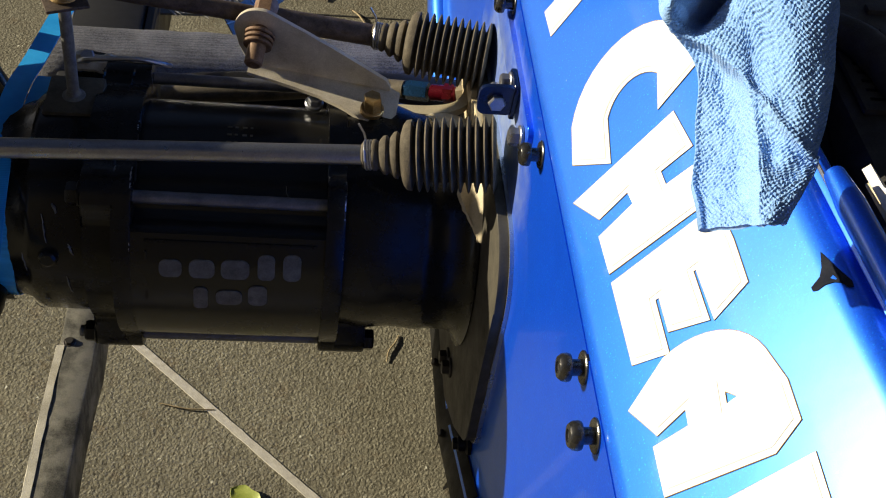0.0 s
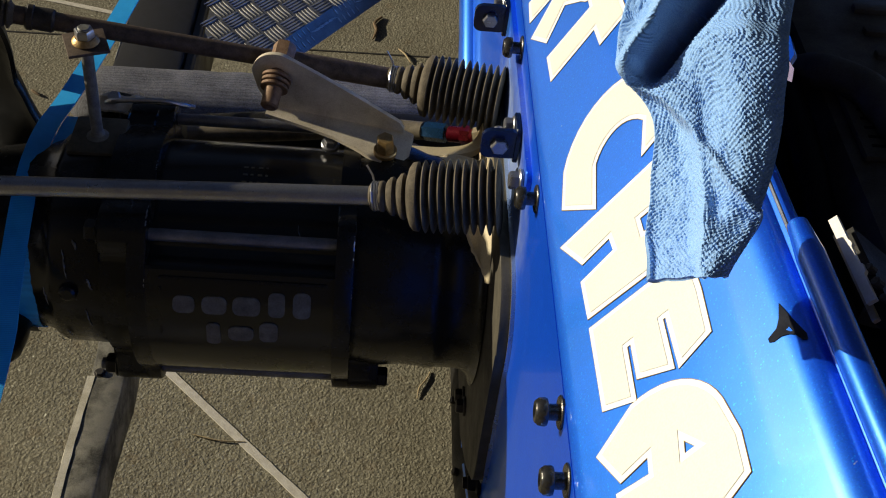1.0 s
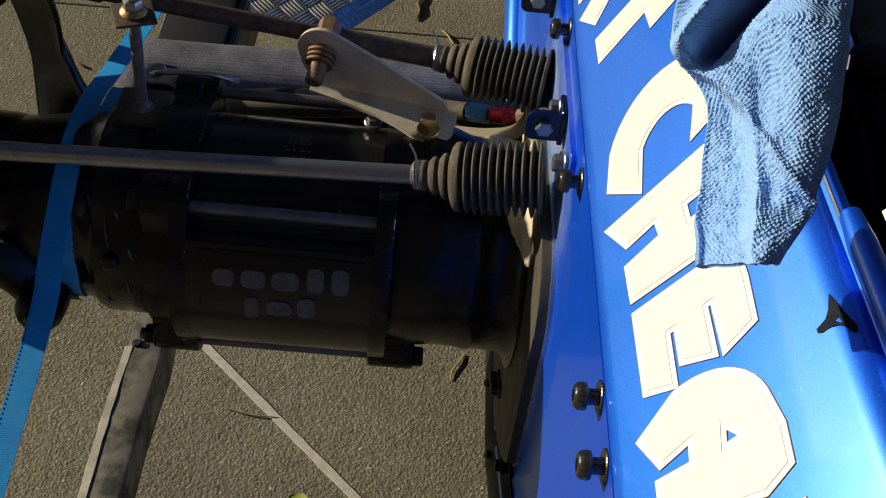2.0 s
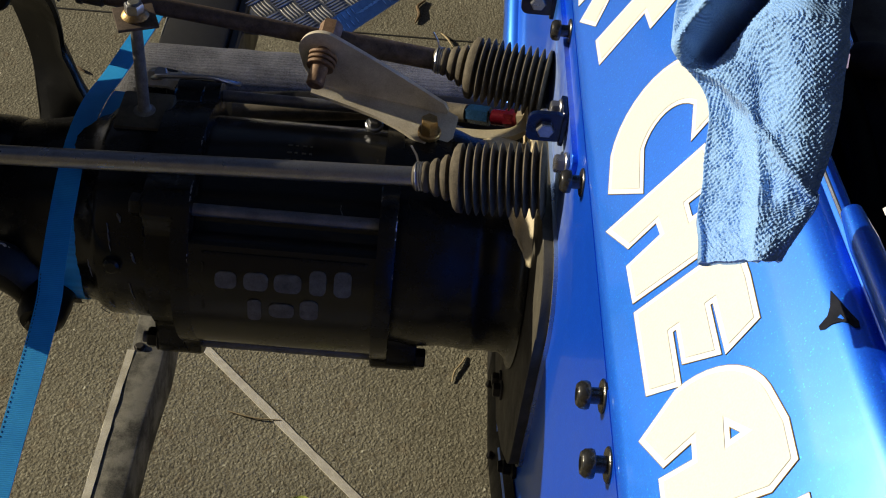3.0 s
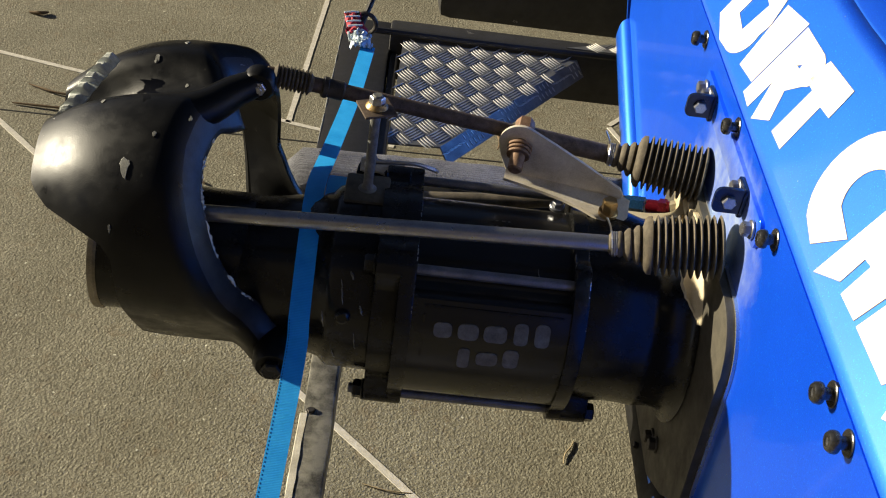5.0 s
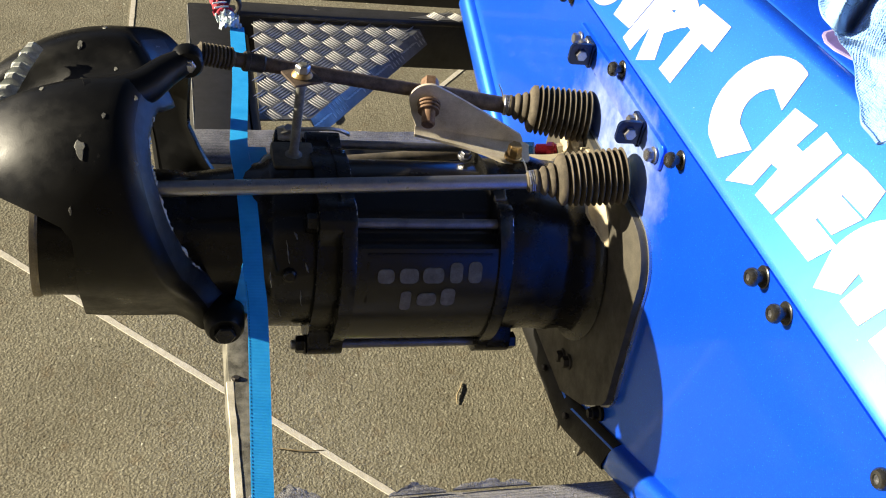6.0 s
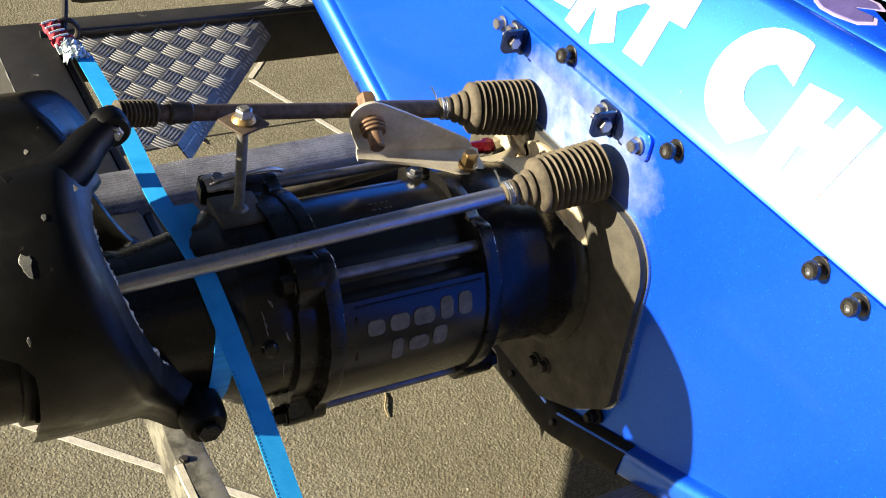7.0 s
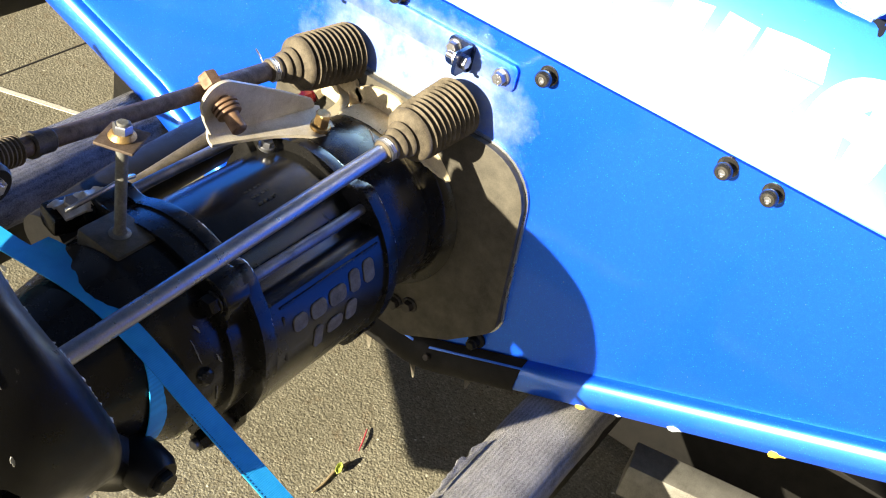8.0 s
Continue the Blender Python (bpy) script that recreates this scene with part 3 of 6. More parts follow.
# D I R T
letter([(-0.245, 0.020), (-0.19, 0.006)] + arc(-0.165, 0.045, 0.045, 0.036, -90, 20) + [(-0.120, 0.075), (-0.140, 0.115), (-0.25, 0.115)],
       [[(-0.205, 0.045), (-0.165, 0.040), (-0.160, 0.085), (-0.205, 0.09)]])
letter([(-0.103, 0.020), (-0.051, 0.026), (-0.056, 0.118), (-0.126, 0.106)])
letter([(-0.047, 0.012), (-0.014, 0.010), (-0.016, 0.050), (0.011, 0.009), (0.042, 0.029), (0.016, 0.059)] + arc(0.012, 0.096, 0.036, 0.022, -50, 80, 8) + [(-0.052, 0.115)],
       [[(-0.006, 0.084), (0.004, 0.085), (0.002, 0.091)]])
letter([(0.062, 0.027), (0.100, 0.028), (0.091, 0.088), (0.118, 0.091), (0.112, 0.127), (0.037, 0.120), (0.029, 0.087), (0.056, 0.088)])
# C H E A P
letter([(0.262, 0.022), (0.292, 0.058)] + arc(0.275, 0.092, 0.045, 0.034, 232, 128, 10) + [(0.281, 0.110), (0.270, 0.155)] + arc(0.255, 0.090, 0.075, 0.067, 82, 245, 16))
letter([(0.298, 0.015), (0.333, 0.036), (0.330, 0.066), (0.343, 0.068), (0.347, 0.032), (0.385, 0.034), (0.390, 0.128), (0.353, 0.130), (0.350, 0.099), (0.336, 0.098), (0.337, 0.128), (0.294, 0.122)])
letter([(0.393, 0.034), (0.466, 0.036), (0.476, 0.067), (0.432, 0.0665), (0.432, 0.0695), (0.461, 0.070), (0.473, 0.102), (0.432, 0.1005), (0.432, 0.1025), (0.475, 0.105), (0.466, 0.135), (0.430, 0.135), (0.396, 0.132)])
letter([(0.495, 0.025), (0.524, 0.043), (0.519, 0.068), (0.530, 0.067), (0.529, 0.038), (0.564, 0.038), (0.577, 0.118), (0.567, 0.139), (0.540, 0.139)] + arc(0.527, 0.072, 0.052, 0.062, 105, 190, 10),
       [[(0.524, 0.098), (0.532, 0.097), (0.5315, 0.105)]])
letter([(0.584, 0.038), (0.616, 0.038), (0.622, 0.070), (0.660, 0.075), (0.668, 0.139), (0.588, 0.141)], [[(0.622, 0.098), (0.640, 0.098), (0.640, 0.112), (0.622, 0.112)]])


# button head bolts on the transom
def bolt_mesh():
    bm = bmesh.new()
    lathe(bm, (0, 0, 0), (-1, 0, 0), [(-0.002, 0.0125), (0.0012, 0.0125), (0.002, 0.0115), (0.002, 0.006), (0.010, 0.006), (0.0105, 0.0098), (0.0125, 0.0104), (0.0165, 0.0098), (0.019, 0.0078), (0.0195, 0.0045), (0.0165, 0.0042)], 20)
    return finish("transom_bolt", bm, BOLT)


bolt_data = bolt_mesh()
bm = bmesh.new()
lathe(bm, (-0.0162, 0, 0), (-0.0182, 0, 0), [(0, 0.0046), (0.0016, 0.0046), (0.0017, 0.0030), (0.0004, 0.0028)], 6)
socket_data = finish("hex_socket", bm, STEEL)
for y, z in ((-0.433, 0.853), (-0.488, 0.851), (-0.204, 0.846), (0.013, 0.849), (0.245, 0.846), (0.46, 0.846), (-0.70, 0.85)):
    b = adopt(new("transom_bolt", bolt_data), hull)
    b.location = (0.012, y, z)
    b["label"] = "black domed bolt on a washer"
    adopt(new("hex_socket", socket_data), b)

# blue stiffener bar with two bolted tabs
bm = bmesh.new()
prism(bm, rounded(-0.168, 0.178, 0.803, 0.838, 0.008), lambda u, v, t: (0.012 - t, u, v), 0.0, 0.005, 0.0015)
bar = part("stiffener_bar", bm, SCUFFED, hull, "blue flat bar with rounded ends")
for y in (-0.106, 0.102):
    bm = bmesh.new()
    prism(bm, rounded(-0.030, 0.006, 0.806, 0.838, 0.008), lambda u, v, t: (u, y + t, v), 0.0, 0.005, 0.001)
    prism(bm, rounded(y - 0.002, y + 0.034, 0.800, 0.838, 0.006), lambda u, v, t: (0.006 - t, u, v), 0.0, 0.004, 0.001)
    tab = part("tab", bm, TAB, hull, "small blue angle tab bolted to the bar, darkened for shade")
    bm = bmesh.new()
    hexagon(bm, (-0.013, y, 0.822), (-0.013, y - 0.006, 0.822), 0.0085)
    rod(bm, (-0.013, y + 0.002, 0.822), (-0.013, y + 0.024, 0.822), 0.0045, 12)
    hexagon(bm, (-0.013, y + 0.006, 0.822), (-0.013, y + 0.014, 0.822), 0.0085)
    part("hex_bolt", bm, STEEL, tab, "bright hexagon bolt")
    bm = bmesh.new()
    rod(bm, (0.003, y + 0.024, 0.826), (0.0, y + 0.024, 0.826), 0.010, 16)
    hexagon(bm, (0.001, y + 0.024, 0.826), (-0.008, y + 0.024, 0.826), 0.008)
    part("nut", bm, STEEL, tab, "bright plated nut")
for y in (-0.150, 0.160):
    bm = bmesh.new()
    rod(bm, (0.007, y, 0.818), (0.003, y, 0.818), 0.011, 16)
    hexagon(bm, (0.004, y, 0.818), (-0.006, y, 0.818), 0.0085)
    part("nut", bm, STEEL, bar, "bright plated nut")

# torn tape on the panel's upper edge
bm = bmesh.new()
prism(bm, [(0.4791, 0.184), (0.4853, 0.1861), (0.4923, 0.1883), (0.4993, 0.1908), (0.5056, 0.193), (0.5099, 0.1927), (0.5091, 0.1903), (0.5048, 0.1881), (0.5021, 0.1844), (0.5007, 0.1796), (0.5011, 0.1744), (0.4997, 0.1713), (0.4968, 0.1711), (0.4956, 0.174), (0.494, 0.1781), (0.4892, 0.1812)], lambda u, v, t: panel(u, v, t - 20 * max(0.0, v - 0.180) ** 2), 0.0010, 0.0020)
part("tape_scrap", bm, BLACK_STICKER, hull, "torn scrap of black tape")
# black sheet over the lip at the keel, standing in for the jet's shade
bm = bmesh.new()
rows = []
for k in range(19):
    y = 0.20 - 0.50 * k / 18
    z = bottom_z(y)
    w = 0.0015 * noise.noise(Vector((y * 60, 3.0, 0)))
    rows.append([(0.010, y, z + 0.040 + w), (0.004, y, z + 0.035), (-0.002, y, z + 0.027), (-0.007, y, z + 0.012), (-0.009, y, z - 0.001), (-0.006, y, z - 0.0105 + w), (0.012, y, z - 0.0125)])
thicken(loft(bm, rows), 0.0012)
part("keel_shade", bm, DARK, hull, "black sheet over the keel's lip that stands for shade", 60)
for y in (-0.055, -0.165):
    bm = bmesh.new()
    z = bottom_z(y)
    rod(bm, (-0.006, y, z + 0.016), (-0.0115, y, z + 0.018), 0.005, 14)
    part("rivet", bm, DARK_STEEL, hull)
# drain plug by the lip, and scraps of packing along it
bm = bmesh.new()
lathe(bm, (0.012, -0.222, 0.432), (-0.006, -0.222, 0.431), [(0, 0.013), (0.004, 0.013), (0.006, 0.009), (0.014, 0.0085), (0.016, 0.006)], 20)
hexagon(bm, (0.002, -0.222, 0.4315), (-0.008, -0.222, 0.431), 0.0075)
part("drain_plug", bm, DARK, hull, "black drain plug above the lip")
for y, dy, dz in ((-0.062, -0.010, -0.024), (-0.142, -0.012, -0.020), (-0.232, -0.004, -0.016), (0.03, 0.004, -0.014)):
    bm = bmesh.new()
    z = bottom_z(y) - 0.006
    rows = []
    for k in range(6):
        t = k / 5
        w = 0.006 * (1 - t) + 0.0012
        c = Vector((-0.004 - 0.006 * t * t, y + dy * t, z + dz * t + 0.002 * noise.noise(Vector((y * 90, t * 3, 0)))))
        rows.append([c + Vector((0, w, 0)), c - Vector((0, w, 0))])
    thicken(loft(bm, rows), 0.0008)
    part("torn_strip", bm, OLIVE, hull, "torn end of tape hanging from the lip", 80)
for y, s, mat in ((-0.392, 0.006, YELLOW), (-0.628, 0.008, YELLOW), (-0.512, 0.008, PALE), (-0.44, 0.004, PALE)):
    bm = bmesh.new()
    z = bottom_z(y) - 0.008
    bmesh.ops.create_icosphere(bm, subdivisions=2, radius=s, matrix=Matrix.Translation((-0.002, y, z)) @ Matrix.Rotation(radians(-24), 4, "X") @ Matrix.Diagonal((0.7, 1.6, 0.7, 1)))
    for v in bm.verts:
        v.co += (v.co - Vector((-0.002, y, z))) * 0.8 * noise.noise(v.co * 90)
    part("packing_scrap", bm, mat, hull, "scrap of packing caught under the lip", 80)

# ---------------------------------------------------------------- jet unit
AX_Y, AX_Z = -0.015, 0.578                                 # the jet unit's long axis
jet = thing("jet_unit", (-0.3, AX_Y, 0.45), "black painted jet drive unit bolted to the transom", "jet drive")


def on_axis(x):
    return (x, AX_Y, AX_Z)


def turned(profile, seg=48):
    """A body turned about the jet's axis: profile of (x, radius)."""
    bm = bmesh.new()
    x0 = profile[0][0]
    return lathe(bm, on_axis(x0), on_axis(profile[-1][0]), [(abs(x - x0), r) for x, r in profile], seg)


BOSS_R = 0.142                                             # the raised field that carries the badge


def barrel_r(a):
    """The barrel's radius at an angle in degrees: round, with a raised field on the near side."""
    return 0.113 + (BOSS_R - 0.113) * step_up(138, 147, a) * (1 - step_up(214, 226, a))


def ring_points(x, radius, n=120):
    return [(x, AX_Y + radius(360 * k / n) * math.cos(2 * math.pi * k / n), AX_Z + radius(360 * k / n) * math.sin(2 * math.pi * k / n)) for k in range(n)]


bm = bmesh.new()
loft(bm, [ring_points(x, barrel_r) for x in (-0.362, -0.30, -0.22, -0.145)], close=True)
part("pump_body", bm, BARREL, jet, "black barrel with worn paint")
bm = bmesh.new()
rows = []
for x, cy, cz, r in ((-0.150, AX_Y, AX_Z, 0.110), (-0.144, AX_Y, AX_Z, 0.124), (-0.112, AX_Y, AX_Z, 0.1285), (-0.085, AX_Y, AX_Z, 0.126), (-0.066, -0.017, 0.576, 0.124), (-0.060, -0.017, 0.575, 0.1245), (-0.050, -0.018, 0.574, 0.1240), (-0.045, -0.019, 0.572, 0.1205), (-0.030, -0.020, 0.572, 0.1195), (-0.016, -0.021, 0.571, 0.1190), (-0.008, -0.023, 0.569, 0.1215), (-0.0035, -0.025, 0.566, 0.1310)):
    rows.append([(x, cy + r * math.cos(2 * math.pi * k / 64), cz + r * math.sin(2 * math.pi * k / 64)) for k in range(64)])
loft(bm, rows, close=True)
part("intake_neck", bm, BLACK_PAINT, jet, "black flared neck behind the transom", 50)
part("nozzle_housing", turned([(-0.352, 0.108), (-0.392, 0.117), (-0.400, 0.119), (-0.448, 0.118), (-0.455, 0.115), (-0.462, 0.108), (-0.478, 0.1035), (-0.495, 0.100), (-0.53, 0.094), (-0.56, 0.090), (-0.60, 0.086)]), BLACK_PAINT, jet, "black housing under the strap")
bm = bmesh.new()
lathe(bm, (-0.55, -0.014, 0.580), (-0.745, -0.012, 0.587), [(0, 0.086), (0.02, 0.090), (0.10, 0.089), (0.138, 0.087), (0.140, 0.081), (0.17, 0.081), (0.192, 0.082), (0.193, 0.074), (0.14, 0.070)], 48)
nozzle = part("steering_nozzle", bm, BLACK_PAINT, jet, "black tapering nozzle")
bm = bmesh.new()
lathe(bm, (-0.738, -0.012, 0.587), (-0.749, -0.012, 0.587), [(0, 0.0825), (0.003, 0.0845), (0.010, 0.0842), (0.011, 0.076), (0.006, 0.073)], 48)
part("nozzle_lip", bm, CAST, jet, "worn pale metal nozzle lip")

LUGS = ((131, 0.146), (45, 0.151), (229, 0.158), (311, 0.158))     # angle, radius of the tie rods' lugs


def flange_r(base, bulge, upper):
    """A ring's outline: round, drawn out to the lugs, fuller on the near side by bulge."""
    def radius(a):
        r = base + bulge * step_up(120, 140, a) * (1 - step_up(215, 236, a))
        for la, lr in LUGS:
            if lr < 0.155 and not upper:
                continue
            d = radians((a - la + 180) % 360 - 180)
            r = max(r, base + (lr - base) * math.exp(-((d / 0.19) ** 4)))
        return r
    return radius


def flange(x0, x1, radius, name, label):
    bm = bmesh.new()
    prism(bm, [(y, z) for _, y, z in ring_points(0, radius, 144)], lambda u, v, t: (t, u, v), x1, x0, 0.004)
    bmesh.ops.bevel(bm, geom=[e for f in bm.faces if len(f.verts) > 50 and abs(f.calc_center_median().x - x1) < 1e-4 for e in f.edges], offset=0.003, segments=2, affect="EDGES", profile=0.6)
    return part(name, bm, BLACK_PAINT, jet, label)


front_ring, rear_ring = flange_r(0.127, 0.0195, True), flange_r(0.129, 0.014, True)
flange(-0.160, -0.141, front_ring, "front_flange", "black lugged flange ring")
flange(-0.158, -0.108, flange_r(0.120, 0.0, False), "lug_ring", "black ring with lugs under the flange")
flange(-0.368, -0.349, rear_ring, "rear_flange", "black lugged flange ring")
flange(-0.398, -0.352, flange_r(0.1265, 0.0, True), "rear_lug_ring", "black ring with lugs behind the flange")
# bright strips on the flange corners: worn paint, and sun glints drawn as metal
rng_edge = random.Random(7)
for x, radius, spans in ((-0.1425, front_ring, ((96, 116), (124, 142), (62, 74), (150, 156))), (-0.1585, front_ring, ((100, 112), (116, 121))), (-0.3505, rear_ring, ((94, 103), (120, 133), (150, 157))), (-0.3665, rear_ring, ((112, 124), (152, 160)))):
    for a0, a1 in spans:
        pts, rs = [], []
        for k in range(15):
            a = a0 + (a1 - a0) * k / 14
            rr = radius(a) - 0.0012
            pts.append((x + 0.0003 * rng_edge.uniform(-1, 1), AX_Y + rr * math.cos(radians(a)), AX_Z + rr * math.sin(radians(a))))
            rs.append(0.0002 + 0.0010 * math.sin(math.pi * (k + 0.5) / 15) * rng_edge.uniform(0.4, 1.0))
        bm = bmesh.new()
        sweep(bm, pts, rs, 6)
        part("worn_edge", bm, STEEL, jet, "bright strip on the flange edge, wear and drawn glint")

for y, z, low in ((-0.102, 0.672, False), (0.082, 0.673, False), (-0.112, 0.472, True), (0.084, 0.474, True)):
    bm = bmesh.new()
    rod(bm, (-0.418 if low else -0.402, y, z), (-0.10 if low else -0.146, y, z), 0.0066, 14)
    tie = part("tie_rod", bm, TIE, jet, "grey steel tie rod")
    bm = bmesh.new()
    hexagon(bm, (-0.398, y, z), (-0.412, y, z), 0.0125)
    rod(bm, (-0.398, y, z), (-0.401, y, z), 0.014, 18)
    part("nut", bm, BLACK_PAINT, tie)
    if low:
        bm = bmesh.new()
        hexagon(bm, (-0.108, y, z), (-0.097, y, z), 0.0125)
        part("nut", bm, BLACK_PAINT, tie)
# small cast boss on the housing
bm = bmesh.new()
lathe(bm, (-0.432, AX_Y - 0.110, AX_Z + 0.030), (-0.432, AX_Y - 0.121, AX_Z + 0.033), [(0, 0.013), (0.004, 0.010), (0.010, 0.0085), (0.012, 0.006)], 18)
part("cast_boss", bm, BLACK_PAINT, jet)

# raised badge: plain rounded blocks for two rows of silver writing
for x0, z0, blocks in ((-0.322, 0.614, ((0.0, 0.022, 0, 0.018), (0.029, 0.025, 0, 0.019), (0.060, 0.028, 0, 0.020), (0.096, 0.017, 0, 0.026), (0.121, 0.018, 0, 0.027))), (-0.289, 0.580, ((0.0, 0.014, -0.007, 0.022), (0.022, 0.026, 0, 0.019), (0.054, 0.019, 0, 0.026)))):
    for dx, w, low, h in blocks:
        bm = bmesh.new()
        pts = rounded(x0 + dx, x0 + dx + w, z0 + low, z0 + h, min(w, h) * 0.36, 4)
        prism(bm, pts, lambda u, v, t: (u, AX_Y - math.sqrt((BOSS_R + 0.0002 + t) ** 2 - (v - AX_Z) ** 2), v), 0.0, 0.0014)
        part("badge_block", bm, DECAL, jet, "plain silver block of badge writing")

# raised frame round the badge
for x0, x1, z0, z1 in ((-0.336, -0.3335, 0.585, 0.640), (-0.336, -0.168, 0.648, 0.6505)):
    bm = bmesh.new()
    prism(bm, rounded(x0, x1, z0, z1, 0.001, 3), lambda u, v, t: (u, AX_Y - math.sqrt((BOSS_R - 0.0006 + t) ** 2 - (v - AX_Z) ** 2), v), 0.0, 0.0022)
    part("cast_rib", bm, BLACK_PAINT, jet)
bm = bmesh.new()
for k in range(3):
    for j, wide in enumerate((0.0050, 0.0032, 0.0046, 0.0028)):
        box(bm, (-0.264 + 0.0078 * j, -0.037 + 0.0115 * k, 0.6880), (-0.264 + 0.0078 * j + wide, -0.0345 + 0.0115 * k, 0.6914), 0.0)
part("stamped_plate", bm, OLIVE, jet, "faint stamped plate with worn characters")

# scratches and nicks in the black paint
rng_nick = random.Random(11)
for x, a, length, wide in ((-0.435, 150, 0.030, 0.0012), (-0.455, 168, 0.022, 0.0010), (-0.415, 182, 0.026, 0.0011), (-0.44, 196, 0.016, 0.0016), (-0.41, 160, 0.012, 0.0020), (-0.315, 132, 0.014, 0.0010), (-0.20, 128, 0.018, 0.0008), (-0.452, 208, 0.030, 0.0009), (-0.425, 140, 0.010, 0.0022)):
    bm = bmesh.new()
    r = 0.1195 if -0.48 < x < -0.37 else (barrel_r(a) + 0.0004 if x > -0.36 else 0.0900)
    pts = []
    for k in range(9):
        aa = radians(a) + (k / 8 - 0.5) * length / r
        pts.append((x + 0.0007 * rng_nick.uniform(-1, 1) + 0.004 * (k / 8 - 0.5), AX_Y + r * math.cos(aa), AX_Z + r * math.sin(aa)))
    sweep(bm, pts, [0.7 * wide * (0.25 + math.sin(math.pi * (k + 0.5) / 9) * rng_nick.uniform(0.4, 1.0)) for k in range(9)], 6)
    part("paint_nick", bm, CHIP, jet, "pale nick in the black paint")

# mounting plate and gasket on the transom
def plate_outline(grow):
    """The plate's edge: straight sides, rounded shoulders, and a vee bottom that follows the keel."""
    pts = arc(-0.158, 0.655, 0.073, 0.073, 90, 172, 8)
    pts += [(-0.2435, 0.515)] + arc(-0.2085, 0.490, 0.039, 0.042, 185, 232, 5) + [(-0.185, 0.410), (-0.112, 0.366), (-0.02, 0.357), (0.072, 0.366), (0.145, 0.410)]
    pts += arc(0.135, 0.490, 0.043, 0.042, -40, 0, 4) + [(0.172, 0.60)] + arc(0.098, 0.655, 0.073, 0.073, 8, 90, 8)
    cy, cz = -0.035, 0.55
    return [(cy + (y - cy) * (1 + grow / 0.21), cz + (z - cz) * (1 + grow / 0.19)) for y, z in pts]


bm = bmesh.new()
prism(bm, plate_outline(0.003), lambda u, v, t: (0.012 - t, u, v), 0.0, 0.004)
part("gasket", bm, BARE, jet, "thin pale gasket edge")
# Plate is dirty, and the neck's shade is put into its dark colour.
bm = bmesh.new()
prism(bm, plate_outline(0.0), lambda u, v, t: (0.008 - t, u, v), 0.0, 0.010, 0.002)
part("mounting_plate", bm, CREAM, jet, "dirty cream cast mounting plate, darkened for shade")
for y, z in ((-0.115, 0.428), (-0.092, 0.418), (0.06, 0.43), (0.12, 0.62)):
    bm = bmesh.new()
    rod(bm, (-0.001, y, z), (-0.005, y, z), 0.012, 16)
    hexagon(bm, (-0.004, y, z), (-0.013, y, z), 0.009)
    part("plate_bolt", bm, DARK_STEEL, jet, "grimy hexagon bolt")
# pale cream patches that stand for the plate's sunlit upper part
for y0, z0, ry, rz in ((-0.010, 0.703, 0.050, 0.021), (0.075, 0.694, 0.050, 0.026)):
    bm = bmesh.new()
    pts = []
    for k in range(40):
        a = 2 * math.pi * k / 40
        r = 1 + 0.22 * noise.noise(Vector((2 * math.cos(a), 2 * math.sin(a), y0 * 9)))
        pts.append((y0 + ry * r * math.cos(a), z0 + rz * r * math.sin(a)))
    prism(bm, pts, lambda u, v, t: (-0.002 - t, u, v), 0.0, 0.0060, 0.0020)
    part("cream_patch", bm, MOTTLED_CREAM, jet, "pale cream patch for the sunlit upper plate", 60)

# cream sealant over the neck's top at the plate, cut to the sunlit area
bm = bmesh.new()
rows = []
for k in range(41):
    a = 58 + 84 * k / 40
    lo = -0.027 + 0.019 * step_up(118, 142, a) + 0.005 * noise.noise(Vector((a * 0.09, 1.0, 0))) + 0.002 * noise.noise(Vector((a * 0.35, 2.0, 0)))
    row = []
    steps = (0.0, 0.12, 0.30, 0.50, 0.70, 0.86, 1.0)
    for q in steps:
        x = lo + (-0.0015 - lo) * q
        r = 0.1208 + (0.0016 if q == 0.12 else 0.0) + 0.012 * step_up(-0.012, -0.0015, x) + 0.0006 * noise.noise(Vector((a * 0.2, x * 90, 4.0)))
        if q == 0.0:
            r -= 0.0012
        row.append((x, -0.021 + r * math.cos(radians(a)), 0.571 + r * math.sin(radians(a))))
    rows.append(row)
thicken(loft(bm, rows), 0.0012)
part("sealant_skin", bm, CLEAN_CREAM, jet, "smooth cream sealant over the neck, cut to its sunlit part", 60)

# vertical stud with its pad, plate and nut
bm = bmesh.new()
box(bm, (-0.448, -0.016, 0.672), (-0.392, 0.044, 0.7005), 0.004)
part("stud_pad", bm, OLIVE, jet, "square pad under the stud")
bm = bmesh.new()
lathe(bm, (-0.420, 0.012, 0.699), (-0.420, 0.012, 0.712), [(0, 0.012), (0.002, 0.0115), (0.004, 0.0078), (0.009, 0.0062)], 20)
rod(bm, (-0.420, 0.012, 0.70), (-0.418, 0.016, 0.834), 0.0062, 14)
stud = part("stud", bm, CHIP, jet, "upright grey threaded stud")
bm = bmesh.new()
box(bm, (-0.438, -0.004, 0.813), (-0.398, 0.036, 0.8165), 0.001, Matrix.Rotation(radians(22), 3, "Z"))
part("clevis_plate", bm, RUST, stud, "small rusty square plate")
bm = bmesh.new()
lathe(bm, (-0.418, 0.016, 0.816), (-0.418, 0.016, 0.830), [(0, 0.0125), (0.002, 0.0138), (0.004, 0.0128), (0.007, 0.010)], 20)
part("washer", bm, BRASS, stud, "gold domed washer")
bm = bmesh.new()
hexagon(bm, (-0.418, 0.016, 0.822), (-0.418, 0.016, 0.832), 0.0098)
part("nut", bm, STEEL, stud, "bright plated nut")

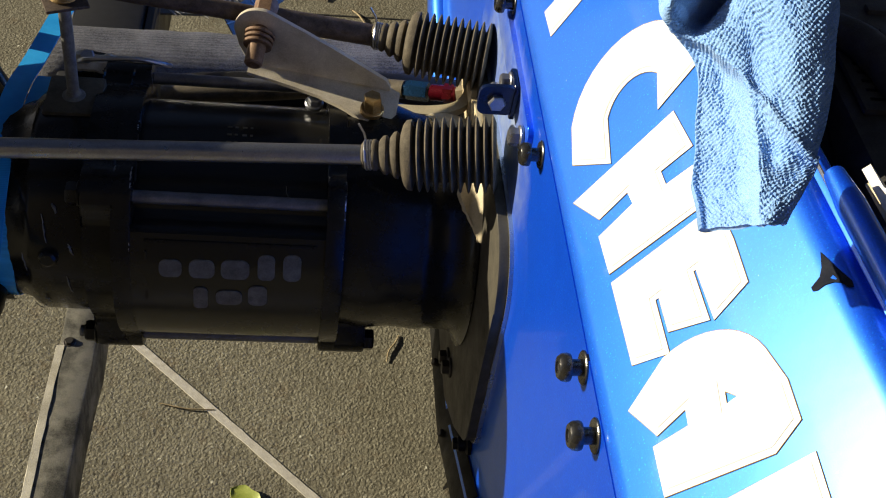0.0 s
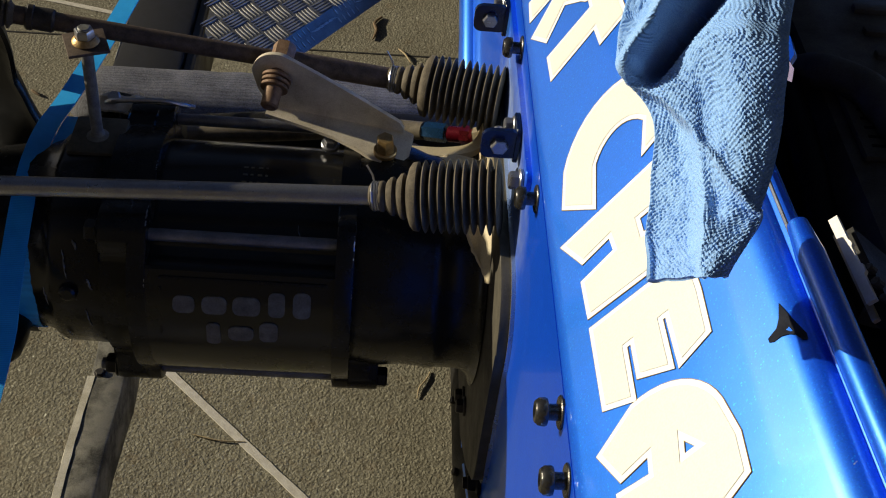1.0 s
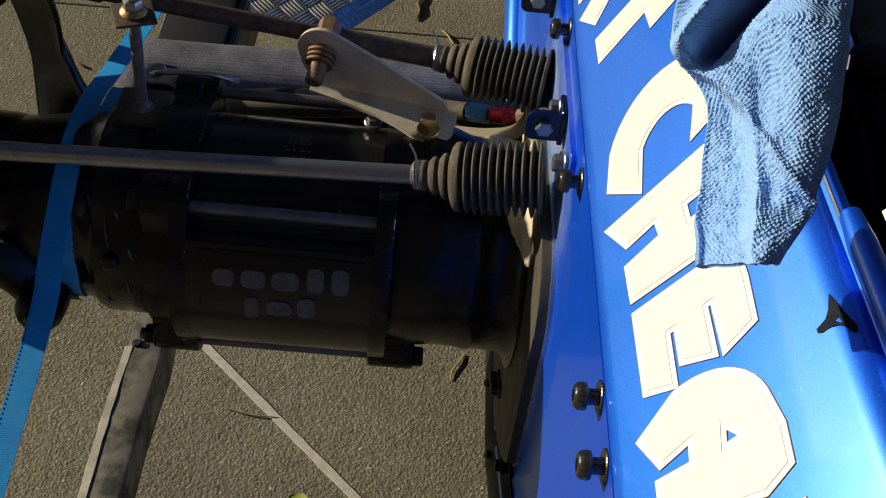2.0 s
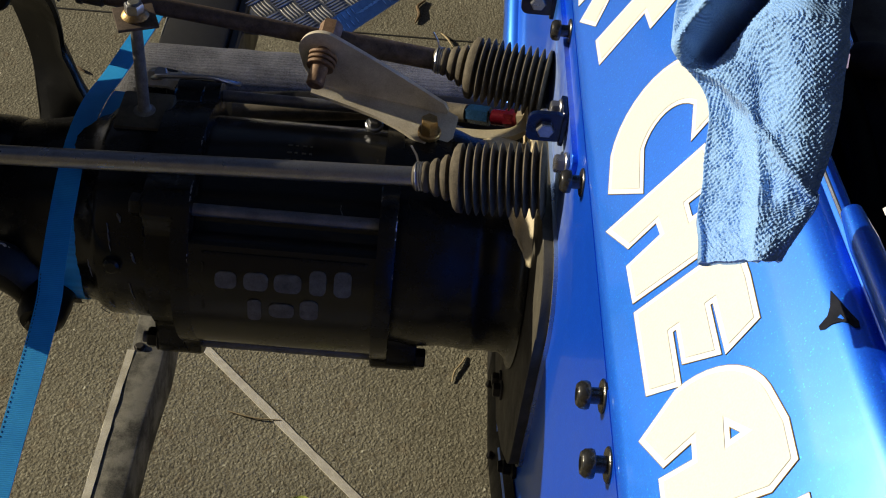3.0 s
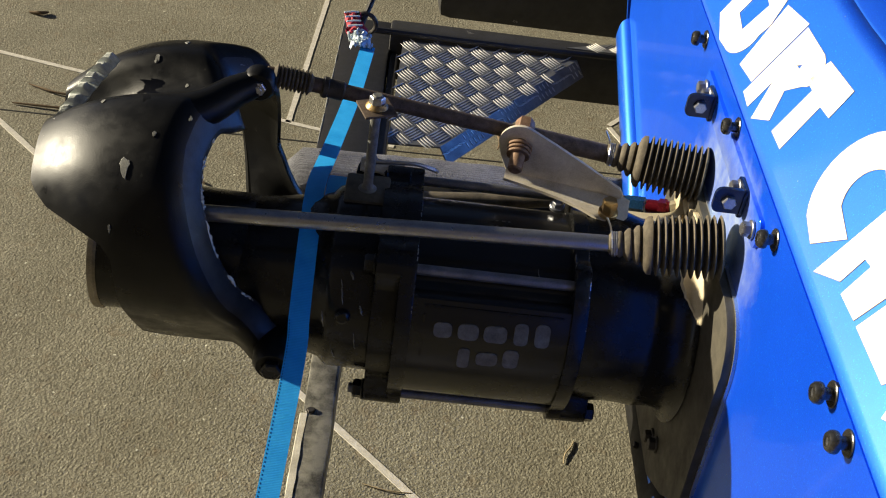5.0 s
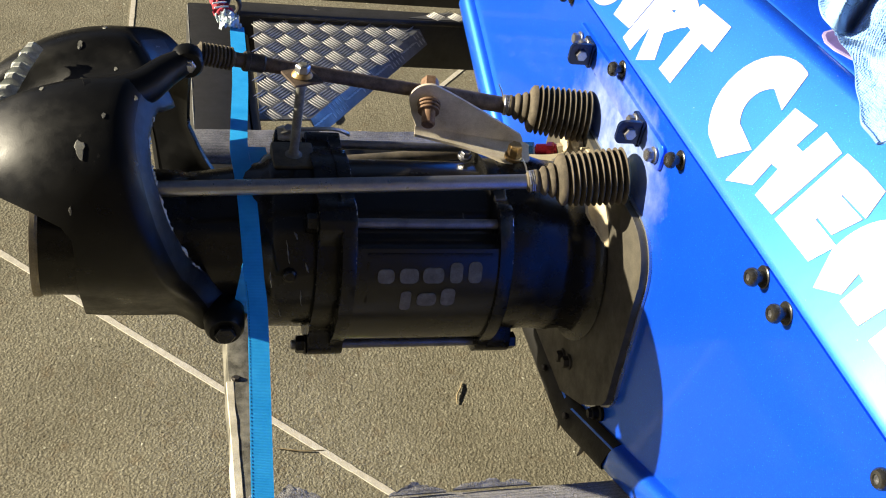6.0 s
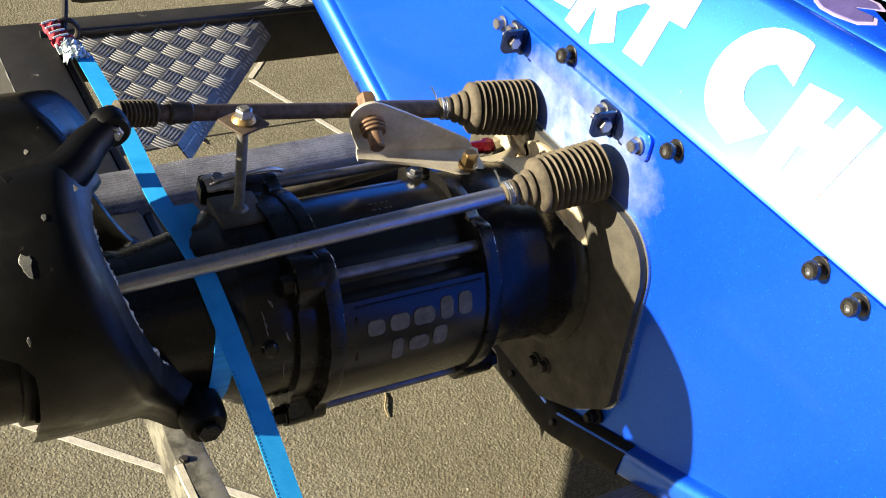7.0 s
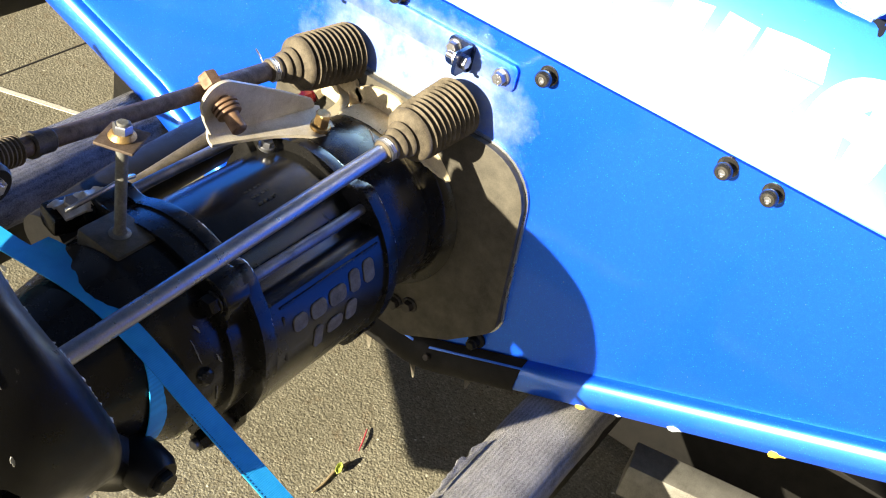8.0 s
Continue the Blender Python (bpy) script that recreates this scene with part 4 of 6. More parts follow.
# cable clamp by the rear flange: a black block with crumpled bright metal on it and a bent wire
bm = bmesh.new()
box(bm, (-0.438, 0.080, 0.652), (-0.380, 0.116, 0.680), 0.009, Matrix.Rotation(radians(-12), 3, "Z"))
clamp = part("cable_clamp", bm, BLACK_PAINT, jet, "rounded black cable clamp block")
bm = bmesh.new()
rows = []
for i in range(17):
    row = []
    for j in range(9):
        u, w = i / 16, j / 8
        q = Vector((u * 4, w * 3, 5.0))
        row.append(Vector((-0.434 + 0.058 * u, 0.076 + 0.030 * w - 0.004 * u, 0.684 + 0.006 * math.sin(math.pi * w) + 0.005 * noise.noise(q) + 0.003 * noise.noise(q * 2.7))))
    rows.append(row + [p - Vector((0, 0, 0.003)) for p in reversed(row)])
loft(bm, rows, close=True)
part("crumpled_shim", bm, ZINC, clamp, "crumpled pale metal shim", 40)
bm = bmesh.new()
sweep(bm, smooth_path([(-0.428, 0.084, 0.688), (-0.416, 0.074, 0.699), (-0.388, 0.071, 0.704), (-0.360, 0.074, 0.703), (-0.340, 0.080, 0.694), (-0.333, 0.094, 0.682)], 6), 0.0028, 8)
part("clamp_wire", bm, STEEL, clamp, "bent bright wire")
bm = bmesh.new()
hexagon(bm, (-0.418, 0.090, 0.686), (-0.419, 0.086, 0.696), 0.008)
part("clamp_nut", bm, STEEL, clamp, "bright small nut")

# reverse bucket: a double-humped shell over the nozzle
BY, BZ = 0.012, 0.62                                       # the bucket's middle
bucket_half = [(0, 0.0, 0.818), (10, 0.030, 0.826), (20, 0.060, 0.834), (32, 0.115, 0.817), (43, 0.163, 0.784), (53, 0.190, 0.735), (63, 0.198, 0.685), (73, 0.186, 0.630), (85, 0.148, 0.570), (98, 0.106, 0.513)]
bucket_front = [(0, -0.574), (8, -0.582), (16, -0.592), (24, -0.600), (32, -0.605), (40, -0.602), (48, -0.592), (56, -0.580), (64, -0.566), (74, -0.548), (84, -0.527), (92, -0.508), (98, -0.504)]
bucket_rear = [(0, -0.800), (28, -0.800), (42, -0.796), (48, -0.780), (52, -0.740), (55, -0.704), (60, -0.688), (98, -0.684)]
far_rear = [(0, -0.800), (28, -0.800), (38, -0.785), (44, -0.735), (50, -0.665), (58, -0.625), (75, -0.605), (98, -0.585)]


def on_line(table, p):
    """The value at p on a table of (p, value), joined by straight lines."""
    for (a, xa), (b, xb) in zip(table, table[1:]):
        if p <= b:
            return xa + (xb - xa) * (p - a) / (b - a)
    return table[-1][1]


def front_x(phi):
    """The front edge; on the far side its upper part reaches further forward."""
    if 26 < phi <= 66:
        return -0.606 + 0.056 * min(1.0, (phi - 26) / 14)
    if 66 < phi <= 84:
        return -0.550 + 0.042 * (phi - 66) / 18
    return on_line(bucket_front, abs(phi))


def rear_x(phi):
    return on_line(bucket_rear if phi < 0 else far_rear, abs(phi))


def bucket_at(phi, x, inset=0.0):
    """A place on the shell: phi runs over the top from the near side to the far one; inset lies inside it."""
    p, s = abs(phi), -1 if phi < 0 else 1
    w = z = 0.0
    n = len(bucket_half) - 1
    for k in range(n):
        if p <= bucket_half[k + 1][0] or k == n - 1:
            q = [bucket_half[min(max(m, 0), n)] for m in (k - 1, k, k + 1, k + 2)]
            t = min(1.0, (p - q[1][0]) / (q[2][0] - q[1][0]))
            w, z = (0.5 * (2 * q[1][c] + (q[2][c] - q[0][c]) * t + (2 * q[0][c] - 5 * q[1][c] + 4 * q[2][c] - q[3][c]) * t * t + (3 * q[1][c] - q[0][c] - 3 * q[2][c] + q[3][c]) * t ** 3) for c in (1, 2))
            break
    k = 1.0
    if x < -0.64:
        k = 1.0 - 0.30 * ((-0.64 - x) / 0.165) ** 2.2
    if x > -0.60:
        k -= 0.05 * ((x + 0.60) / 0.1) ** 2
    valley = (0.016 + 0.030 * step_up(0.66, 0.78, -x)) * math.exp(-((phi - 3) / 11) ** 2) * step_up(0.60, 0.68, -x)
    flare = 0.060 * step_up(-0.575, -0.51, x) * max(0.0, (p - 75) / 23)
    out = Vector((w, z - BZ + 0.02)).normalized()
    return Vector((x, BY + s * (w * k + flare - inset * abs(out.x)), BZ + (z - BZ) * k - valley - inset * out.y))


bm = bmesh.new()
rows = []
for i in range(57):
    phi = -98 + 3.5 * i
    xf = front_x(phi)
    xr = rear_x(phi)
    row = []
    for j in range(17):
        v = j / 16
        row.append(bucket_at(phi, xf - 0.040 + (xr - xf + 0.040) * v))
    rim = []
    for q, inset in ((0.004, 0.054), (0.000, 0.050), (0.002, 0.042), (0.008, 0.029), (0.017, 0.015), (0.027, 0.0055), (0.034, 0.0015)):
        rim.append(bucket_at(phi, xf - q, inset))
    deep = 0.014 + 0.060 * (1 - step_up(46, 58, abs(phi)))
    back = [bucket_at(phi, xr + 0.006, 0.006), bucket_at(phi, xr + 0.006, deep), bucket_at(phi, xr + 0.02, deep + 0.002)]
    inner = [bucket_at(phi, xf + (xr - xf) * (1 - j / 8), 0.018 + 0.034 * j / 8) for j in range(1, 8)]
    rows.append(rim + row + back + inner)
loft(bm, rows, close=True)
bm.faces.new([v for v in bm.verts][: len(rows[0])])
bm.verts.ensure_lookup_table()
bm.faces.new(list(reversed([bm.verts[k] for k in range(len(bm.verts) - len(rows[0]), len(bm.verts))])))
bucket = part("reverse_bucket", bm, BUCKET_PAINT, jet, "domed black reverse bucket with chipped paint", 60)
bucket.data.materials.append(RIM_SHEEN)
for f in bucket.data.polygons:                             # the rolled mouth: dusty paint with sky and hull sheen put in its colour
    if f.index < 38 * len(rows[0]) and f.index % len(rows[0]) < 4:
        f.material_index = 1

# pivot bosses of the bucket
for s in (-1, 1):
    y = BY + s * 0.142
    bm = bmesh.new()
    lathe(bm, (-0.511, y - s * 0.03, 0.538), (-0.511, y + s * 0.028, 0.538), [(0, 0.026), (0.030, 0.027), (0.050, 0.025), (0.058, 0.020)], 24)
    boss = part("pivot_boss", bm, BUCKET_PAINT, jet, "rounded black pivot boss")
    bm = bmesh.new()
    hexagon(bm, (-0.511, y + s * 0.026, 0.538), (-0.511, y + s * 0.037, 0.538), 0.014)
    part("pivot_bolt", bm, BLACK_PAINT, boss)
# arm that runs from the crest to the rod's eye
bm = bmesh.new()
arm = smooth_path([(-0.676, -0.046, 0.803), (-0.642, -0.037, 0.807), (-0.614, -0.022, 0.812), (-0.588, 0.006, 0.819), (-0.566, 0.024, 0.824)], 6)
sweep(bm, arm, [0.029 - 0.0125 * k / (len(arm) - 1) for k in range(len(arm))], 20)
lathe(bm, (-0.560, 0.040, 0.825), (-0.560, 0.015, 0.825), [(0, 0.014), (0.004, 0.0195), (0.022, 0.0200), (0.026, 0.017)], 26)
part("clevis_eye", bm, BUCKET_PAINT, bucket, "black eye at the end of the bucket arm", 50)
bm = bmesh.new()
hexagon(bm, (-0.559, 0.016, 0.825), (-0.559, 0.010, 0.825), 0.0095)
rod(bm, (-0.559, 0.011, 0.825), (-0.559, 0.007, 0.825), 0.0048, 12)
part("eye_bolt", bm, STEEL, bucket, "small worn bolt through the eye")
# torn rubber strip on the bucket's rear edge
bm = bmesh.new()
rows = []
n = 60
for k in range(n + 1):
    t = k / n
    p = Vector((-0.800, -0.062, 0.766)).lerp(Vector((-0.752, 0.054, 0.822)), t) + Vector((0, 0, 0.006 * math.sin(t * math.pi)))
    jag = (0.001 if k % 8 < 5 else -0.002) + 0.002 * noise.noise(Vector((t * 30, 0, 0))) + 0.003 * noise.noise(Vector((t * 80, 2, 0)))
    p += Vector((0.008, 0, -0.002))
    rows.append([p + Vector((0.014, -0.003, -0.001)), p + Vector((0.004, 0, 0.005 + 1.6 * jag)), p + Vector((-0.005 + 1.6 * jag, 0, 0.004 + 1.6 * jag)), p + Vector((-0.008 + 1.6 * jag, 0, -0.007 + 1.6 * jag))])
thicken(loft(bm, rows), 0.002)
part("wear_strip", bm, SCRAPED, bucket, "jagged pale wear strip on the rear edge", 20)

# bare metal along the rubbed front edge of the bucket
rng_edge = random.Random(4)
for p0, p1, wide in ((-78, -70, 0.0012), (-69, -61, 0.0016), (-59, -46, 0.0020), (-45, -38, 0.0024), (-37, -29, 0.0018), (-27, -22, 0.0012)):
    bm = bmesh.new()
    pts, radii = [], []
    for k in range(25):
        t = k / 24
        phi = p0 + (p1 - p0) * t
        pts.append(bucket_at(phi, front_x(phi) - 0.001 - 0.003 * noise.noise(Vector((phi * 0.6, 0, wide * 900))), 0.0475 + 0.002 * noise.noise(Vector((phi * 0.9, 3, 0)))))
        radii.append(1.7 * wide * math.sin(math.pi * (k + 0.5) / 25) ** 0.5 * rng_edge.uniform(0.3, 1.0))
    sweep(bm, pts, radii, 6)
    part("worn_edge", bm, SCRAPED, bucket, "paint rubbed through to pale metal")
# larger chips where the paint has come off the bucket
for phi, x, s in ((-39, -0.680, 0.017), (-12, -0.682, 0.011), (16, -0.688, 0.012), (-20, -0.725, 0.008), (-31, -0.655, 0.006), (-52, -0.690, 0.007), (-26, -0.620, 0.006), (4, -0.645, 0.007), (-8, -0.755, 0.009), (26, -0.66, 0.008)):
    bm = bmesh.new()
    ring = []
    for k in range(14):
        a = 2 * math.pi * k / 14
        r = 0.58 * s * (0.75 + 0.5 * noise.noise(Vector((math.cos(a) * 1.3 + phi, math.sin(a) * 1.3, x * 50))))
        ring.append((a, r))
    low = [bm.verts.new(bucket_at(phi + math.degrees(r * math.cos(a) / 0.2), x + 0.7 * r * math.sin(a), -0.0002)) for a, r in ring]
    top = [bm.verts.new(bucket_at(phi + math.degrees(0.93 * r * math.cos(a) / 0.2), x + 0.65 * r * math.sin(a), -0.0008)) for a, r in ring]
    mid = bm.verts.new(bucket_at(phi, x, -0.0009))
    for k in range(14):
        bm.faces.new((low[k], low[(k + 1) % 14], top[(k + 1) % 14], top[k]))
        bm.faces.new((top[k], top[(k + 1) % 14], mid))
    part("paint_chip", bm, CHIP, bucket, "pale chip in the black paint")

# ---------------------------------------------------------------- control rods
def bellows(parent, a, b, r0, r1, ribs, name="bellows"):
    """A ribbed rubber boot from its small end a to its wide end b."""
    a, b = Vector(a), Vector(b)
    length = (b - a).length
    prof = [(0.0, r0 * 0.75), (0.002, r0 * 0.92), (0.006, r0 * 0.92)]
    neck = length * 0.30
    for k in range(3):
        d = 0.008 + (neck - 0.008) * k / 3
        rr = r0 + (r1 * 0.72 - r0) * k / 3
        prof += [(d, rr * 0.86), (d + 0.003, rr * 1.05), (d + 0.006, rr * 1.08), (d + 0.009, rr * 0.9)]
    prof += [(neck + 0.002, r1 * 0.86), (neck + 0.005, r1 * 0.98), (neck + 0.010, r1 * 1.0)]
    step = (length - neck - 0.012) / ribs
    for k in range(ribs):
        d = neck + 0.012 + step * k
        g = 1.0 + 0.07 * k / ribs
        prof += [(d, r1 * g * 0.76), (d + step * 0.18, r1 * g * 0.74), (d + step * 0.45, r1 * g * 0.99), (d + step * 0.60, r1 * g * 1.045), (d + step * 0.75, r1 * g * 0.99)]
    prof += [(length, r1 * 0.9)]
    bm = bmesh.new()
    lathe(bm, a, b, prof, 40)
    boot = part(name, bm, RUBBER, parent, "dusty black ribbed rubber bellows", 50)
    way = (b - a).normalized()
    bm = bmesh.new()
    sweep(bm, [a + way * (0.003 + 0.0012 * k / 4) + frame_of(a, b) @ Vector((r0 * 0.98 * math.cos(k * 0.7), r0 * 0.98 * math.sin(k * 0.7), 0)) for k in range(24)], 0.0014, 6)
    tip = a + frame_of(a, b) @ Vector((r0, 0, 0.004))
    sweep(bm, [tip, tip + Vector((-0.004, 0.004, 0.012)), tip + Vector((-0.010, 0.006, 0.022))], 0.0012, 6)
    part("wire_clamp", bm, STEEL, boot, "twisted wire clamp")
    return boot


steer = thing("steering_rod", (-0.35, -0.097, 0.60), "polished steel steering rod with a rubber bellows", "control rod", "control rods")
bm = bmesh.new()
rod(bm, (-0.640, -0.101, 0.718), (-0.118, -0.0935, 0.736), 0.0098, 20)
part("rod", bm, STEEL, steer, "polished grey steel rod")
bellows(steer, (-0.130, -0.094, 0.7355), (-0.002, -0.107, 0.757), 0.0145, 0.0345, 10)

rev = thing("reverse_rod", (-0.35, 0.08, 0.60), "rusty brown reverse control rod with a rubber bellows", "control rod", "control rods")
ra, rb = Vector((-0.556, 0.056, 0.822)), Vector((-0.108, 0.098, 0.737))


def along_rev(t):
    return ra.lerp(rb, t)


bm = bmesh.new()
rod(bm, along_rev(0.0), along_rev(1.03), 0.0095, 18)
part("rod", bm, RUST, rev, "rusty brown steel rod")
bm = bmesh.new()
prof = [(0, 0.010)]
for k in range(9):
    prof += [(0.002 + 0.0050 * k, 0.0118), (0.0035 + 0.0050 * k, 0.0150), (0.0050 + 0.0050 * k, 0.0150), (0.0065 + 0.0050 * k, 0.0118)]
lathe(bm, along_rev(0.018), along_rev(0.14), prof + [(0.050, 0.009)], 22)
part("small_bellows", bm, RUBBER, rev, "small ribbed rubber boot", 50)
bm = bmesh.new()
lathe(bm, along_rev(0.150), along_rev(0.215), [(0, 0.0115), (0.002, 0.0132), (0.007, 0.0132), (0.008, 0.0118), (0.026, 0.0122), (0.0285, 0.0105)], 18)
part("sleeve", bm, DARK_STEEL, rev, "dark steel sleeve with a collar")
bm = bmesh.new()
rod(bm, along_rev(0.70), along_rev(1.0), 0.0118, 18)
part("rod_tube", bm, RUST, rev)
bellows(rev, (-0.117, 0.096, 0.740), (0.008, 0.068, 0.740), 0.0145, 0.0345, 10)

# ---------------------------------------------------------------- bracket plate
brk = thing("pivot_bracket", (-0.17, 0.03, 0.705), "dull zinc bracket plate with a rusty pivot bolt", "bracket")
pu = Vector((0.985, -0.17, 0)).normalized()
pn = Vector((pu.y, -pu.x, 0))
p0 = Vector((-0.234, 0.062, 0.760))


def on_plate(u, v, t):
    return p0 + pu * u + Vector((0, 0, v)) + pn * t


bm = bmesh.new()
shape = arc(0, 0, 0.028, 0.028, 178, 62, 12) + [(0.046, 0.0105), (0.081, -0.006), (0.118, -0.0245), (0.135, -0.033), (0.140, -0.041), (0.139, -0.046), (0.020, -0.0405), (-0.013, -0.039), (-0.0225, -0.018)]
prism(bm, shape, on_plate, 0.0, 0.005, 0.0012)
part("plate", bm, ZINC, brk, "dull grey plate with a rounded top")
bm = bmesh.new()
rows = []
for u, w in ((-0.013, 0.010), (0.010, 0.013), (0.038, 0.018), (0.066, 0.024), (0.092, 0.034), (0.114, 0.046), (0.131, 0.051), (0.144, 0.045), (0.151, 0.028)):
    rise = 0.0075 * (1 - (u + 0.013) / 0.164)
    rows.append([on_plate(min(u, 0.139) if q < 0.02 else u, v + rise, w * q) for q, v in ((0.0, -0.0445), (0.06, -0.0485), (0.18, -0.0525), (0.40, -0.0550), (0.72, -0.0560), (1.0, -0.0562))])
thicken(loft(bm, rows), 0.004)
part("folded_foot", bm, ZINC, brk, "folded foot of the plate", 60)
bm = bmesh.new()
rod(bm, on_plate(0, 0.016, -0.026), on_plate(0, -0.015, 0.040), 0.0094, 18, 0.002)
pin = part("pivot_pin", bm, PIN, brk, "rusty brown pivot bolt")
for t in (0.006, 0.011, 0.016):
    bm = bmesh.new()
    rod(bm, on_plate(0, 0.003 - t * 0.45, t), on_plate(0, 0.0014 - t * 0.45, t + 0.0035), 0.0168 - t * 0.12, 20, 0.0006)
    part("washer", bm, PIN, pin, "rusty washer")
bm = bmesh.new()
hexagon(bm, on_plate(0, 0.010, -0.014), on_plate(0, 0.018, -0.030), 0.0125)
part("pin_nut", bm, PIN, pin)
bm = bmesh.new()
hexagon(bm, (-0.116, 0.006, 0.712), (-0.117, 0.004, 0.730), 0.0100)
rod(bm, (-0.116, 0.007, 0.7065), (-0.116, 0.006, 0.713), 0.0125, 20)
part("clamp_bolt", bm, BRASS, brk, "gold plated hexagon bolt")
bm = bmesh.new()
rod(bm, (-0.176, 0.036, 0.686), (-0.176, 0.035, 0.692), 0.010, 16)
hexagon(bm, (-0.176, 0.035, 0.690), (-0.176, 0.034, 0.698), 0.0075)
part("small_bolt", bm, STEEL, brk, "small bright bolt")
# pale cast ledge that runs from the bracket to the transom
bm = bmesh.new()
rows = []
path = smooth_path([(-0.106, 0.030, 0.694), (-0.080, 0.031, 0.693), (-0.050, 0.034, 0.692), (-0.022, 0.043, 0.692), (-0.008, 0.060, 0.694), (-0.004, 0.078, 0.700)], 6)
for n, q in enumerate(path):
    w = 0.0085 - 0.0035 * n / (len(path) - 1)
    go = (path[min(n + 1, len(path) - 1)] - path[max(n - 1, 0)]).normalized()
    side = Vector((-go.y, go.x, 0)).normalized() * w
    rows.append([q - side * 1.1 + Vector((0, 0, -0.008)), q - side, q + side, q + side * 1.1 + Vector((0, 0, -0.008))])
loft(bm, rows, close=True)
bm.verts.ensure_lookup_table()
bm.faces.new([bm.verts[k] for k in (0, 1, 2, 3)])
bm.faces.new([bm.verts[k] for k in (-1, -2, -3, -4)])
part("ledge", bm, CLEAN_CREAM, brk, "pale cast ledge")
bm = bmesh.new()
shelf = []
for k in range(36):
    a = 2 * math.pi * k / 36
    r = 1 + 0.16 * noise.noise(Vector((2.2 * math.cos(a), 2.2 * math.sin(a), 4.0)))
    shelf.append((-0.047 + 0.044 * r * math.cos(a), -0.004 + 0.034 * r * math.sin(a)))
prism(bm, shelf, lambda u, v, t: (u, v, 0.6925 + 0.10 * (u + 0.047) + t), -0.010, 0.0, 0.003)
part("cast_shelf", bm, MOTTLED_CREAM, brk, "pale dirty cast shelf", 60)

# ---------------------------------------------------------------- hose fitting
hose = thing("hose_fitting", (-0.03, 0.11, 0.64), "red and blue anodised hose fitting behind the bracket", "hose fitting")
bm = bmesh.new()
rod(bm, (-0.042, 0.1100, 0.655), (-0.012, 0.0980, 0.664), 0.0095, 18, 0.002)
hexagon(bm, (-0.026, 0.1038, 0.660), (-0.016, 0.0997, 0.663), 0.0115)
part("collar", bm, RED, hose, "red anodised collar")
bm = bmesh.new()
hexagon(bm, (-0.044, 0.1110, 0.6545), (-0.070, 0.1220, 0.6475), 0.0115)
part("blue_nut", bm, BLUE_ANO, hose, "blue anodised hexagon nut")
bm = bmesh.new()
sweep(bm, smooth_path([(-0.070, 0.1220, 0.647), (-0.122, 0.1430, 0.630), (-0.232, 0.1480, 0.61), (-0.352, 0.1430, 0.60)], 6), 0.011, 14)
part("hose", bm, RUBBER, hose, "dark rubber hose")
bm = bmesh.new()
hexagon(bm, (-0.012, 0.0980, 0.664), (0.006, 0.0945, 0.672), 0.010)
part("bulkhead_nut", bm, CAST, hose, "pale metal nut")
# Thick black tube, added to fill the dark gap beside the jet unit.
bm = bmesh.new()
sweep(bm, smooth_path([(0.014, 0.205, 0.556), (-0.04, 0.205, 0.560), (-0.14, 0.200, 0.562), (-0.26, 0.196, 0.556), (-0.37, 0.190, 0.545)], 6), 0.036, 20)
part("dark_gap_tube", bm, DARK, hose, "thick black tube added to fill a dark gap beside the jet")

# ---------------------------------------------------------------- trailer
trailer = thing("boat_trailer", (-0.46, 0.0, 0.0), "black and galvanised steel boat trailer under the hull", "trailer")


bm = bmesh.new()
beam_rows = ((-1.30, 0.202, 0.282), (-0.10, 0.202, 0.282), (-0.02, 0.188, 0.276), (0.03, 0.176, 0.272), (0.06, 0.180, 0.274), (0.37, 0.246, 0.336))
loft(bm, [[(-0.486, y, z0), (-0.440, y, z0), (-0.440, y, z1), (-0.486, y, z1)] for y, z0, z1 in beam_rows], close=True)
bm.verts.ensure_lookup_table()
bm.faces.new([bm.verts[k] for k in (3, 2, 1, 0)])
bm.faces.new([bm.verts[k] for k in (-4, -3, -2, -1)])
bmesh.ops.bevel(bm, geom=[e for e in bm.edges if abs((e.verts[0].co - e.verts[1].co).normalized().y) > 0.9], offset=0.004, segments=2, affect="EDGES", profile=0.6)
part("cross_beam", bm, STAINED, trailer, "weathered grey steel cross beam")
bm = bmesh.new()
rows = []
for k in range(60):
    y = -1.28 + 1.30 * k / 59
    w = 0.0015 * noise.noise(Vector((0, y * 30, 0)))
    d = -0.0095 * step_up(-0.11, 0.03, y)
    e = 0.004 * noise.noise(Vector((3.0, y * 45, 0))) + 0.002 * noise.noise(Vector((5.0, y * 160, 0)))
    rows.append([(-0.486, y, 0.276 + w + d), (-0.490 + w, y, 0.279 + w + d), (-0.489, y, 0.2828 + w + d), (-0.479 + e, y, 0.2832 + d)])
thicken(loft(bm, rows), 0.0015)
part("beam_edge", bm, PALE_BEAM, trailer, "pale chipped edge of the beam")
bm = bmesh.new()
box(bm, (-0.4885, -1.29, 0.203), (-0.4862, -0.10, 0.279), 0.0)
part("beam_face", bm, PALE_BEAM, trailer, "pale stained side of the beam")
bm = bmesh.new()
rod(bm, (-0.474, 0.026, 0.262), (-0.474, 0.026, 0.2735), 0.0085, 16)
hexagon(bm, (-0.474, 0.026, 0.270), (-0.474, 0.026, 0.2765), 0.006)
part("beam_bolt", bm, DARK_STEEL, trailer, "small dark bolt on the beam")
bm = bmesh.new()
box(bm, (-0.530, 0.30, 0.30), (-0.428, 0.995, 0.440), 0.006)
part("side_post", bm, TRAILER, trailer, "scuffed black box section")
bm = bmesh.new()
